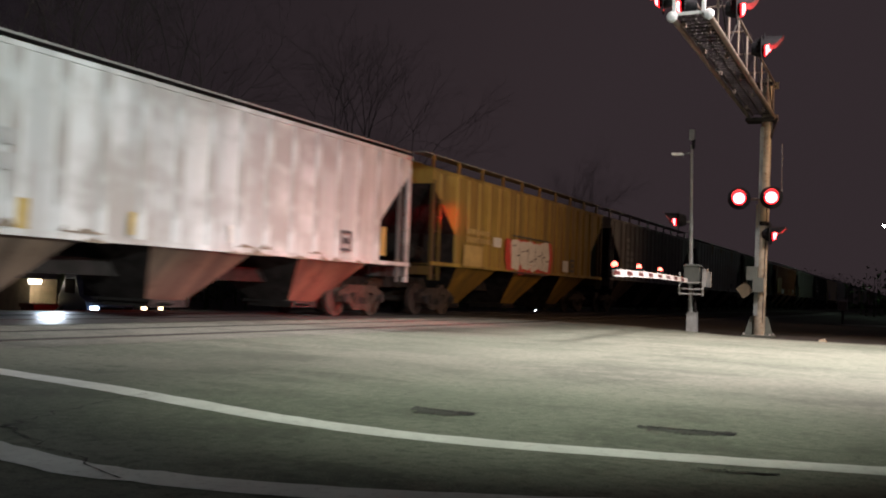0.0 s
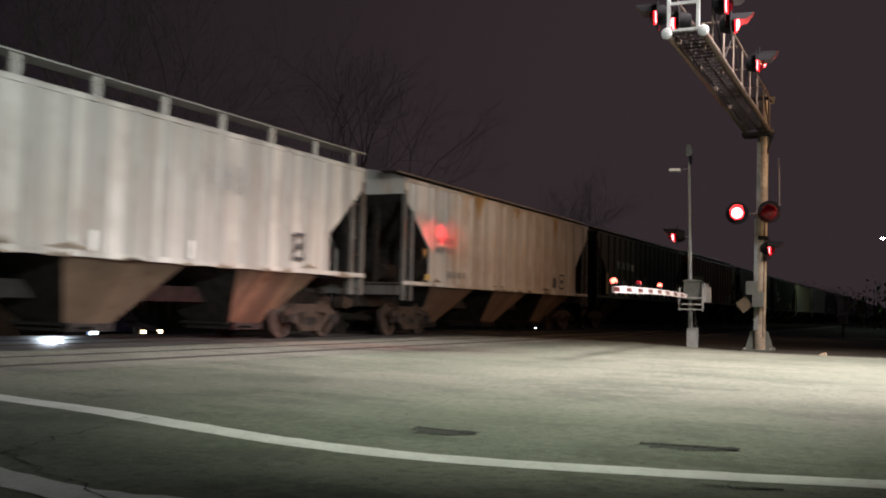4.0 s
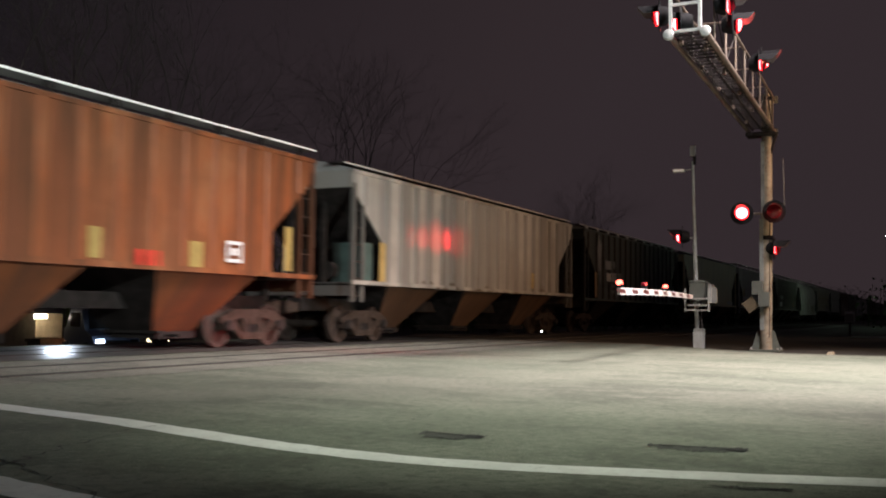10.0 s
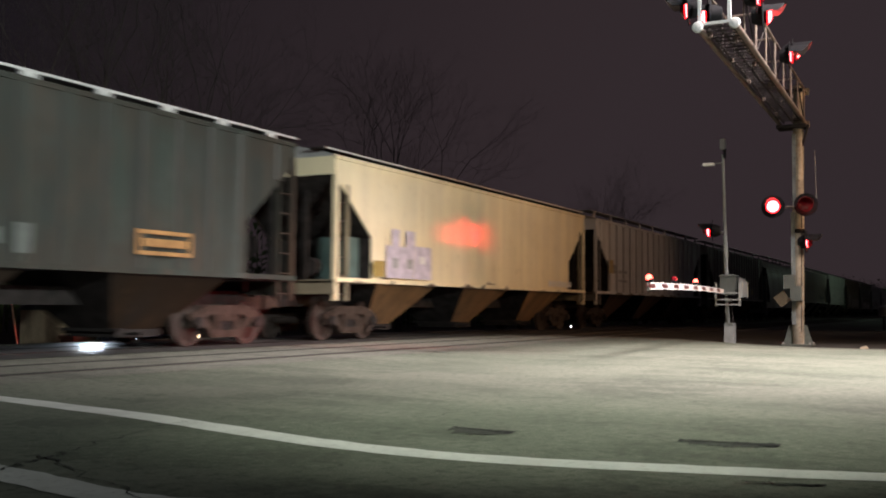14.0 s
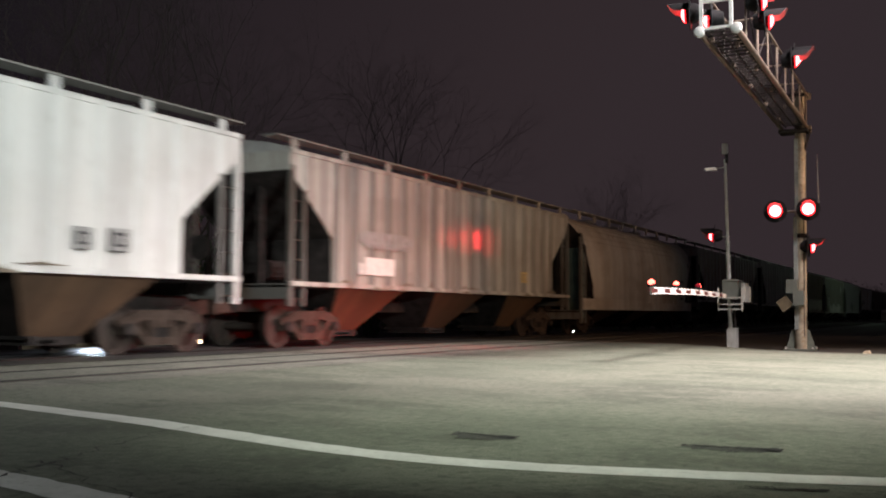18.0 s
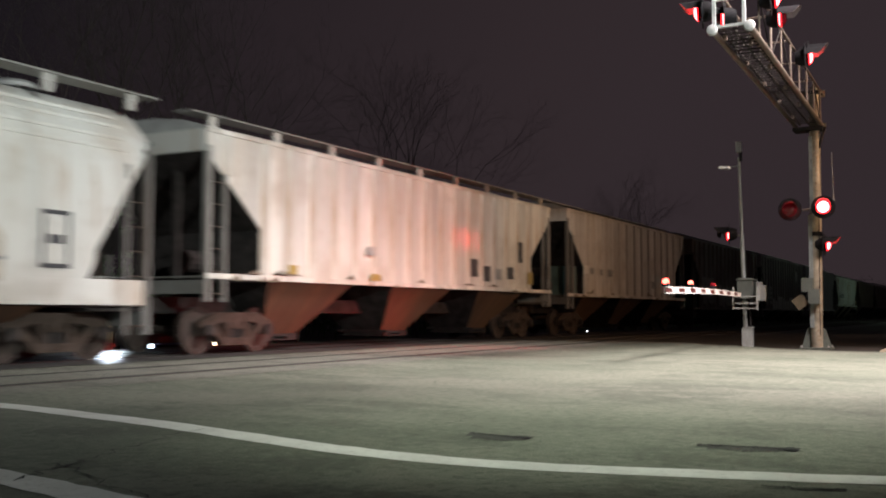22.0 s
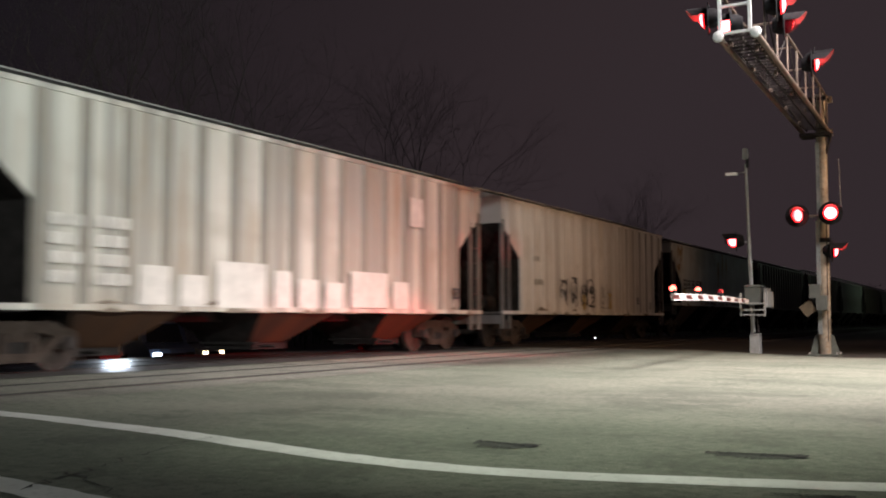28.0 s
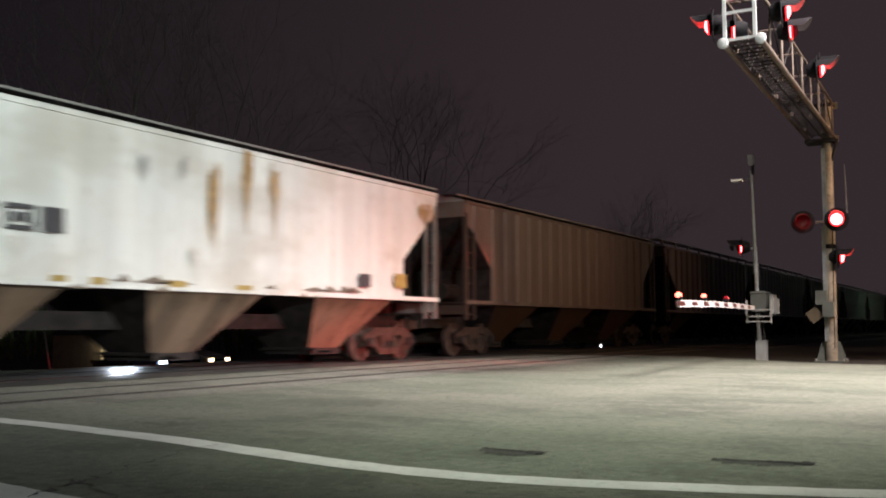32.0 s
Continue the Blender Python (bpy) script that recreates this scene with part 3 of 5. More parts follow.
for side in (-1, 1):
    part("lower_chord", Geo().tube((0.15, arm_y(0.15, side), LOW), (-ARM, arm_y(-ARM, side), LOW + 0.03), 0.048, None, 12), M_PIPE, mast, "brown weathered round truss chord", smooth=True)
    part("chord_cap", Geo().turned([(0.02, -0.055), (0.072, -0.045), (0.092, 0.0), (0.072, 0.03)], 16, "x", (-ARM, arm_y(-ARM, side), LOW + 0.03)), M_FRAME, mast, "white round cap on the chord's end", smooth=True)
    part("upper_chord", Geo().tube((0.15, arm_y(0.15, side), TOP), (-ARM, arm_y(-ARM, side), TOP), 0.028, None, 10), M_PIPE, mast)
    for i in range(8):
        x = -ARM * (i + 0.25) / 8
        yo, yn = arm_y(x, side), arm_y(x - ARM / 8, side)
        part("truss_post", Geo().tube((x, yo, LOW), (x, yo, TOP), 0.018 if i % 2 else 0.024, None, 8), M_PIPE if side < 0 else M_DARKSTEEL, mast)
        if i < 7:
            ends = ((x, yo, LOW), (x - ARM / 8, yn, TOP)) if i % 2 == 0 else ((x, yo, TOP), (x - ARM / 8, yn, LOW))
            part("truss_diagonal", Geo().tube(*ends, 0.012, None, 6), M_DARKSTEEL, mast)
for side in (-1, 0, 1):
    part("walkway_stringer", Geo().tube((0.0, arm_y(0, side * 0.7), LOW + 0.05), (-ARM + 0.2, arm_y(-ARM, side * 0.7), LOW + 0.08), 0.022, None, 6), M_DARKSTEEL, mast)
for i in range(40):
    x = -0.2 - (ARM - 0.4) * i / 39
    part("walkway_slat", Geo().box(x - 0.025, x + 0.025, arm_y(x, -1) + 0.05, arm_y(x, 1) - 0.05, LOW + 0.045, LOW + 0.065), M_DARKSTEEL, mast)
for i in range(5):
    x = -ARM * (i + 0.5) / 5
    part("conduit_box", Geo().box(x - 0.06, x + 0.06, arm_y(x, -1) + 0.12, arm_y(x, -1) + 0.17, LOW - 0.03, LOW + 0.04), M_PIPE, mast)
    part("conduit_box", Geo().box(x - 0.5, x - 0.42, arm_y(x, 1) - 0.15, arm_y(x, 1) - 0.09, LOW - 0.03, LOW + 0.04), M_PIPE, mast)
    part("crossbar", Geo().tube((x - 0.5, arm_y(x, -1), TOP), (x - 0.5, arm_y(x, 1), TOP), 0.018, None, 6), M_PIPE, mast)
# white end frame
for y in (-0.36, 0.10):
    part("end_post", Geo().box(-ARM - 0.02, -ARM + 0.03, y - 0.025, y + 0.025, LOW + 0.05, TOP + 0.65), M_FRAME, mast, "white painted end post")
for z in (LOW + 0.07, TOP - 0.28, TOP - 0.06, TOP + 0.3):
    part("end_bar", Geo().box(-ARM - 0.015, -ARM + 0.025, -0.36, 0.10, z - 0.022, z + 0.022), M_FRAME, mast, "white painted end bar")
part("mast_clamp", Geo().box(-0.26, 0.20, -0.26, 0.40, LOW - 0.12, LOW - 0.04), M_DARKSTEEL, mast)
part("mast_clamp", Geo().box(-0.16, 0.16, -0.24, 0.36, TOP - 0.04, TOP + 0.04), M_DARKSTEEL, mast)
for z in (LOW, TOP):
    part("chord_flange", Geo().box(0.13, 0.17, arm_y(0, -1) - 0.07, arm_y(0, -1) + 0.05, z - 0.08, z + 0.08), M_MAST, mast)
part("brace", Geo().tube((-0.1, -0.3, LOW - 0.05), (0, ml(4.4), 4.35), 0.03, None, 8), M_DARKSTEEL, mast)

# mast lamps towards the side street
flasher(mast, (-0.46, 0.46, 3.21), 188, TURN_LEFT)
flasher(mast, (-0.46, -0.27, 3.23), 188, TURN_RIGHT)
flasher(mast, (-0.05, -0.22, 2.40), 270, TURN_RIGHT)
# cantilever lamps, towards the road's two ends
flasher(mast, (-8.85, 0.34, 5.62), 99, TURN_RIGHT)
flasher(mast, (-8.35, 0.10, 5.62), 99, TURN_LEFT)
flasher(mast, (-8.25, -0.62, 5.86), 277, TURN_RIGHT)
flasher(mast, (-7.65, -0.62, 5.70), 277, TURN_LEFT)
flasher(mast, (-4.35, -0.60, 5.86), 276, TURN_LEFT)
flasher(mast, (-4.75, -0.60, 5.70), 276, TURN_RIGHT)

# ---- gate with its pole ----
gate = thing("crossing_gate", "lowered striped crossing gate on a grey metal pole", "crossing gate", (24.9, 5.23, 0.05))
PL = 0.020


def px(z):
    return PL * z


part("pole", Geo().tube((0, 0, 0.3), (0, px(2.6), 2.6), 0.055, 0.05, 14), M_POLE, gate, smooth=True)
part("pole_extension", Geo().tube((0, px(2.6), 2.6), (0, px(4.6), 4.6), 0.038, 0.034, 12), M_POLE, gate, smooth=True)
part("pole_camera", Geo().box(-0.08, 0.08, px(4.6) - 0.06, px(4.6) + 0.06, 4.72, 4.98), M_GALV, gate, "small grey box at the pole's top")
part("camera_neck", Geo().box(-0.04, 0.04, px(4.6) - 0.07, px(4.6) - 0.01, 4.50, 4.74), M_BLACK, gate)
part("side_arm", Geo().tube((0, px(4.4), 4.40), (0, px(4.4) + 0.40, 4.36), 0.014, None, 6), M_GALV, gate)
part("side_arm_end", Geo().box(-0.10, 0.10, px(4.4) + 0.22, px(4.4) + 0.48, 4.34, 4.40), M_WHITE, gate)
part("base_box", Geo().box(-0.13, 0.13, -0.16, 0.07, -0.08, 0.42), M_POLE, gate, "grey junction base of the pole")
part("base_lid", Geo().box(-0.15, 0.05, -0.18, 0.05, 0.42, 0.45), M_POLE, gate)
part("conduit", Geo().tube((-0.06, -0.13, 0.42), (-0.06, -0.10, 1.1), 0.02, None, 6), M_DARKSTEEL, gate)
part("mechanism", Geo().box(-0.28, 0.28, -0.23, 0.13, 1.14, 1.58), M_CABINET, gate, "grey green gate mechanism cabinet")
part("mechanism_lid", Geo().hull([(-0.3, -0.26, 1.58), (0.3, -0.26, 1.58), (0.3, 0.17, 1.58), (-0.3, 0.17, 1.58)], [(-0.2, -0.18, 1.63), (0.2, -0.18, 1.63), (0.2, 0.10, 1.63), (-0.2, 0.10, 1.63)]), M_CABINET, gate)
for y in (-0.36, 0.20):
    part("guard_post", Geo().box(-0.42, -0.38, y - 0.02, y + 0.02, 0.86, 1.42), M_POLE, gate)
for z in (0.90, 1.02, 1.18):
    part("guard_rail", Geo().box(-0.44, -0.40, -0.37, 0.22, z - 0.016, z + 0.016), M_POLE, gate)
part("counterweight", Geo().box(-0.36, 0.35, -0.42, -0.375, 1.08, 1.46), M_POLE, gate, "pale counterweight arm beside the pole")
part("counterweight", Geo().box(-0.1, 0.32, -0.355, -0.28, 1.2, 1.54), M_GALV, gate)
arm = Geo()
TIP = (-8.9, -0.60, 1.16)


def arm_at(s):
    sag = 0.03 * math.sin(math.pi * s)
    return Vector((-0.3 + (TIP[0] + 0.3) * s, 0.05 + (TIP[1] - 0.05) * s, 1.22 + (TIP[2] - 1.22) * s + sag))


for i in range(21):
    a, h = arm_at(i / 20), 0.050 + 0.010 * i / 20
    arm.v += [(a.x, a.y - 0.02, a.z - h), (a.x, a.y + 0.02, a.z - h), (a.x, a.y + 0.02, a.z + h), (a.x, a.y - 0.02, a.z + h)]
    if i:
        for k in range(4):
            n = (k + 1) % 4
            arm.f.append((4 * i - 4 + k, 4 * i - 4 + n, 4 * i + n, 4 * i + k))
arm.f += [(3, 2, 1, 0), (80, 81, 82, 83)]
part("gate_arm", arm, M_ARM, gate, "white gate arm with dark red stripes")
for i in range(8):
    s = (i + 0.55) / 8
    a, b = arm_at(s), arm_at(s + 0.058)
    for side in (1, -1):
        y = 0.023 * side
        g = Geo()
        g.poly([(a.x, a.y + y, a.z - 0.034), (b.x, b.y + y, b.z - 0.034), (b.x - 0.09, b.y + y - 0.0068, b.z + 0.034), (a.x - 0.09, a.y + y - 0.0068, a.z + 0.034)])
        part("stripe", g, M_REDTAPE, gate)
for s, turns in ((0.995, None), (0.74, TURN_RIGHT), (0.46, TURN_GATE)):
    q = arm_at(s)
    lampbox = part("gate_lamp", Geo().box(-0.05, 0.05, -0.05, 0.05, 0.0, 0.06), M_BLACK, gate, "red lamp on the gate arm", at=(q.x, q.y, q.z + 0.058))
    if turns:
        g = Geo().turned([(0.052, 0.0), (0.052, 0.02), (0.040, 0.035), (0.015, 0.042)], 16, "x")
        k, fk = len(g.v), len(g.f)
        g.v += [(-x, y, z) for x, y, z in g.v]
        g.f += [tuple(i + k for i in reversed(f)) for f in g.f]
        me = g.mesh("lens", M_GATELIT)
        me.materials.append(M_UNLIT)
        me.polygons.foreach_set("material_index", [0] * fk + [1] * fk)
        lens = part("lens", me, None, lampbox, "red lamp lens, lit and dark by turns")
        lens.location = (-0.01, 0, 0.075)
        lens.rotation_euler = (0, 0, math.pi)
        turning.append((lens, [(t, a + 180) for t, a in turns]))
    else:
        part("lens", Geo().turned([(0.02, -0.06), (0.05, -0.045), (0.058, 0.0), (0.045, 0.04)], 16, "x", (0, 0, 0.075)), M_GATELIT, lampbox, "glowing red lamp lens")
flasher(gate, (-0.02, 0.36, 2.72), 102, TURN_LEFT)
# bowl added only to block the back lamp's light by turns
bowl = Geo().turned([(0.088, 0.0), (0.076, -0.044), (0.05, -0.072), (0.015, -0.087)], 18, "x")
bowl.f = bowl.f[:-2] + bowl.f[-1:]
shutter = part("added_lamp_shutter", bowl, M_BLACK, gate, "added black bowl that blocks the back lamp's light by turns", at=(-0.02, 0.57, 2.72))
turning.append((shutter, [(t, a + 90) for t, a in TURN_LEFT]))
# a smaller added cup does the same for the flashing arm lamp
for place in ARM_LAMPS[1:]:
    cup = Geo().turned([(0.046, 0.0), (0.040, -0.024), (0.026, -0.038), (0.008, -0.045)], 14, "x")
    cup.f = cup.f[:-2] + cup.f[-1:]
    cup = part("added_lamp_shutter", cup, M_BLACK, gate, "added black cup that blocks a gate lamp's light by turns", at=(place[0] - 24.9, place[1] - 5.23, place[2] - 0.05))
    turning.append((cup, [(t, a + 90) for t, a in TURN_RIGHT]))
part("lamp_bracket", Geo().tube((0, 0, 2.68), (0, 0.24, 2.68), 0.025, None, 8), M_GALV, gate)

# ---- the train ----
STENCILS = {"blackstencil": M_BLACKSTENCIL, "whitestencil": M_WHITESTENCIL, "yellowtape": M_YELLOWTAPE, "dulltape": M_DULLTAPE, "mint": M_MINT, "grey": M_GREY, "dim": M_DIM, "soot": M_SPRAYTAN, "tan": M_SPRAYTAN, "greydim": M_SMUDGE, "rustspot": M_RUSTSPOT, "cream": M_CREAM, "creamdim": plain("faded_cream_panel", (0.34, 0.19, 0.07), 0.6, 0, 0.25, 3, 0.05), "pale": M_PALE, "lilac": M_LILAC, "redspray": M_REDSPRAY}
DECALS = {
    "A": [(13.15, 13.67, 1.6, 2.1, "blackstencil", "box"), (3.32, 3.63, 2.73, 2.98, "grey", "panel"), (3.35, 3.68, 2.34, 2.6, "grey", "panel"), (3.69, 3.93, 1.46, 1.94, "dulltape", "panel"), (6.11, 6.28, 1.52, 1.92, "dulltape", "panel"), (8.9, 9.02, 1.54, 1.9, "pale", "panel"), (15.1, 15.37, 1.58, 2.32, "dulltape", "panel")],
    "B": [(5.95, 9.67, 1.44, 2.68, "whitestencil", "graf"), (5.5, 10.05, 1.4, 2.62, "redspray", "grafback"), (4.4, 5.08, 2.21, 2.52, "whitestencil", "panel"), (2.13, 3.58, 1.51, 2.15, "cream", "panel"), (2.32, 4.14, 2.25, 2.76, "cream", "bars"), (11.29, 11.94, 1.62, 2.05, "whitestencil", "panel"), (12.16, 12.67, 1.64, 2.12, "blackstencil", "box")],
    "C": [(7.0, 7.12, 1.6, 1.95, "whitestencil", "panel"), (9.5, 9.62, 1.6, 1.95, "whitestencil", "panel"), (1.53, 1.72, 1.51, 2.46, "dulltape", "panel"), (2.54, 3.0, 1.8, 3.6, "pale", "bars"), (3.3, 3.75, 1.8, 3.0, "pale", "bars"), (9.9, 11.2, 3.0, 3.7, "grey", "graf"), (12.97, 13.39, 1.77, 2.38, "blackstencil", "box")],
    "D": [(11.87, 12.24, 1.63, 2.02, "blackstencil", "panel"), (12.6, 13.15, 1.6, 2.18, "blackstencil", "box"), (1.98, 3.13, 2.38, 2.93, "grey", "bars"), (2.68, 3.92, 1.68, 1.97, "grey", "bars"), (4.53, 5.31, 3.42, 4.42, "rustspot", "streak"), (7.76, 8.38, 3.82, 4.3, "rustspot", "streak"), (11.81, 12.23, 2.95, 4.37, "rustspot", "streak"), (1.22, 1.54, 1.55, 1.72, "cream", "panel"), (1.08, 1.31, 1.89, 2.48, "rustspot", "streak")],
    "E": [(1.22, 1.55, 1.57, 2.51, "dulltape", "panel"), (4.22, 4.56, 1.55, 2.03, "dulltape", "panel"), (6.76, 7.08, 1.53, 2.05, "dulltape", "panel"), (2.93, 3.31, 2.77, 3.11, "mint", "panel"), (3.72, 4.15, 2.77, 3.08, "mint", "panel"), (4.52, 4.97, 2.78, 3.1, "mint", "panel"), (5.33, 5.66, 2.74, 3.05, "pale", "panel"), (2.85, 3.39, 1.74, 2.37, "mint", "bars"), (3.76, 4.35, 2.03, 2.38, "mint", "bars"), (9.39, 9.70, 1.55, 2.05, "dulltape", "panel"), (14.75, 15.05, 1.55, 2.5, "dulltape", "panel"), (11.80, 12.07, 1.56, 2.02, "dulltape", "panel"), (10.32, 11.2, 1.6, 2.22, "dim", "graf"), (7.4, 8.1, 1.7, 2.5, "dim", "graf")],
    "F": [(1.41, 2.18, 1.63, 3.06, "cream", "panel"), (2.18, 4.38, 1.7, 3.14, "creamdim", "panel"), (4.45, 5.21, 1.63, 2.1, "whitestencil", "panel"), (5.29, 5.98, 1.64, 2.08, "whitestencil", "panel"), (6.92, 7.17, 1.61, 2.09, "dulltape", "panel"), (9.61, 9.89, 1.63, 2.16, "dulltape", "panel"), (10.72, 11.37, 1.56, 2.01, "redspray", "bars"), (13.23, 13.74, 1.73, 2.16, "whitestencil", "box"), (12.14, 12.5, 1.59, 2.08, "dulltape", "panel"), (15.22, 15.49, 1.64, 2.6, "dulltape", "panel")],
    "G": [(1.26, 1.59, 1.54, 2.53, "cream", "panel"), (12.99, 13.37, 1.76, 2.09, "grey", "bars"), (11.99, 12.21, 1.65, 2.17, "cream", "panel")],
    "H": [(1.28, 1.55, 1.48, 2.53, "creamdim", "panel"), (2.77, 3.59, 2.7, 3.08, "grey", "panel"), (3.67, 4.2, 2.76, 3.1, "dim", "panel"), (2.92, 3.58, 2.19, 2.54, "pale", "panel"), (3.64, 4.38, 2.19, 2.58, "grey", "panel"), (4.57, 5.12, 2.25, 2.6, "dim", "panel"), (3.63, 4.24, 1.68, 2.16, "dim", "bars"), (4.24, 4.56, 1.52, 2.08, "dim", "panel"), (6.76, 7.14, 1.56, 2.04, "dim", "panel"), (9.48, 9.8, 1.56, 2.02, "dim", "panel"), (8.88, 9.26, 1.69, 1.93, "dim", "panel"), (11.96, 13.34, 1.66, 2.1, "creamdim", "box"), (1.5, 2.2, 1.54, 4.2, "grey", "streak")],
    "I": [(2.2, 3.6, 1.5, 2.3, "lilac", "panel"), (3.6, 4.5, 1.5, 2.35, "lilac", "panel"), (2.45, 2.85, 2.3, 2.72, "lilac", "panel"), (3.15, 3.6, 2.3, 2.72, "lilac", "panel"), (2.5, 2.75, 1.75, 2.0, "grey", "panel"), (3.2, 3.5, 1.75, 2.0, "grey", "panel"), (3.85, 4.15, 1.9, 2.1, "whitestencil", "panel"), (1.59, 2.11, 1.52, 1.9, "dulltape", "panel"), (12.85, 15.02, 1.52, 1.84, "whitestencil", "bars")],
    "J": [(1.82, 2.42, 2.2, 2.54, "grey", "panel"), (2.69, 3.84, 2.22, 2.42, "grey", "bars"), (2.71, 3.91, 1.86, 2.04, "grey", "bars"), (12.76, 13.08, 1.76, 2.13, "blackstencil", "panel"), (13.49, 13.86, 1.76, 2.15, "blackstencil", "panel"), (1.45, 2.01, 2.19, 2.72, "cream", "panel"), (12.75, 13.15, 1.78, 2.12, "grey", "box"), (13.52, 13.96, 1.78, 2.16, "grey", "box")],
    "K": [(2.88, 4.26, 1.67, 2.08, "whitestencil", "panel"), (2.74, 5.15, 2.42, 2.76, "grey", "bars"), (2.92, 4.87, 2.3, 2.8, "grey", "bars"), (2.64, 4.09, 1.66, 2.1, "whitestencil", "bars"), (12.08, 12.62, 1.75, 2.08, "cream", "box")],
    "L": [(13.9, 14.46, 1.48, 2.38, "blackstencil", "box"), (8.3, 10.3, 1.2, 2.1, "greydim", "graf"), (10.6, 13.23, 1.22, 2.1, "tan", "graf")],
    "M": [(10.66, 11.11, 1.8, 2.3, "blackstencil", "panel"), (11.47, 11.91, 1.69, 2.13, "blackstencil", "panel"), (12.24, 12.65, 1.76, 2.08, "grey", "panel"), (13.05, 13.48, 1.8, 2.16, "blackstencil", "panel"), (13.86, 14.17, 2.33, 2.96, "blackstencil", "panel"), (14.55, 14.93, 1.68, 2.05, "dulltape", "panel"), (5.55, 5.8, 1.54, 1.66, "dulltape", "panel"), (5.38, 5.78, 2.12, 2.46, "grey", "bars"), (2.43, 2.74, 1.59, 1.78, "dulltape", "panel"), (5.53, 5.95, 1.54, 1.7, "dulltape", "panel")],
    "N": [(1.45, 1.97, 2.19, 2.48, "whitestencil", "panel"), (2.1, 2.48, 2.2, 2.42, "grey", "panel"), (2.62, 3.01, 2.18, 2.49, "pale", "panel"), (3.16, 3.44, 2.18, 2.41, "grey", "panel"), (4.03, 4.53, 2.16, 2.42, "grey", "panel"), (9.47, 9.89, 1.86, 2.11, "grey", "box"), (9.6, 9.98, 1.82, 2.12, "grey", "panel"), (10.51, 11.06, 1.68, 2.03, "pale", "panel"), (12.57, 13, 1.62, 1.99, "pale", "panel")],
    "O": [(1.62, 3.93, 1.11, 2.77, "tan", "graf"), (4.95, 14.01, 1.08, 2.26, "tan", "graf")],
    "P": [(1.61, 2.21, 1.4, 2.59, "pale", "bars"), (2.51, 3.18, 1.38, 2.62, "pale", "bars"), (3.41, 4.13, 1.08, 1.75, "pale", "panel"), (5.36, 6.75, 1.04, 1.91, "pale", "panel"), (7.01, 7.56, 1.06, 1.8, "pale", "panel"), (9.7, 11.23, 1.09, 1.9, "pale", "panel"), (4.40, 5.05, 1.06, 1.62, "pale", "panel"), (7.80, 8.50, 1.06, 1.66, "pale", "panel"), (8.75, 9.40, 1.06, 1.62, "pale", "panel"), (11.5, 12.2, 1.08, 1.72, "pale", "panel"), (12.27, 12.91, 3.12, 3.83, "pale", "panel"), (14.45, 14.83, 1.36, 1.65, "blackstencil", "box")],
    "Q": [(4.3, 4.95, 1.18, 2.22, "blackstencil", "graf"), (5.19, 5.87, 1.19, 2.28, "blackstencil", "graf"), (6.16, 7.56, 1.22, 2.33, "blackstencil", "graf"), (8.07, 9.35, 1.14, 2.17, "grey", "graf"), (6.31, 6.61, 1.16, 1.67, "dulltape", "panel"), (8.97, 9.3, 1.2, 1.78, "dulltape", "panel"), (12.22, 12.52, 1.42, 1.67, "blackstencil", "box"), (13.85, 14.15, 1.21, 1.52, "grey", "panel"), (2.17, 2.61, 2.64, 2.9, "grey", "bars"), (2.2, 2.89, 1.9, 2.19, "grey", "bars")],
    "R": [(1.7, 2.24, 2.2, 2.65, "blackstencil", "box"), (2.35, 2.87, 2.24, 2.63, "blackstencil", "box"), (3.09, 3.65, 2.26, 2.64, "blackstencil", "box"), (3.84, 4.36, 2.26, 2.65, "blackstencil", "box"), (4.48, 4.9, 2.26, 2.65, "blackstencil", "panel"), (1.45, 2.04, 1.9, 2.19, "dulltape", "panel"), (8.08, 8.4, 1.88, 3.88, "rustspot", "streak"), (8.96, 9.3, 1.9, 4.25, "rustspot", "streak"), (9.81, 10.13, 1.94, 4.18, "rustspot", "streak"), (4.66, 4.97, 1.52, 1.62, "dulltape", "panel"), (5.43, 5.72, 1.5, 1.62, "dulltape", "panel"), (7.15, 7.54, 1.52, 1.63, "dulltape", "panel"), (8.88, 9.32, 1.52, 1.61, "dulltape", "panel"), (12.98, 13.44, 1.72, 2.01, "blackstencil", "panel"), (14.45, 14.99, 1.74, 2.08, "dulltape", "panel"), (15.53, 16.29, 3.06, 3.94, "rustspot", "streak"), (0.7, 1.6, 3.2, 4.2, "rustspot", "streak"), (0.5, 1.3, 2.7, 3.4, "rustspot", "streak"), (3.9, 4.2, 1.6, 2.2, "greydim", "streak"), (7.6, 7.9, 1.6, 2.3, "greydim", "streak"), (6.39, 6.61, 3.2, 3.78, "grey", "streak"), (7.35, 7.52, 3.26, 3.86, "grey", "streak")],
}

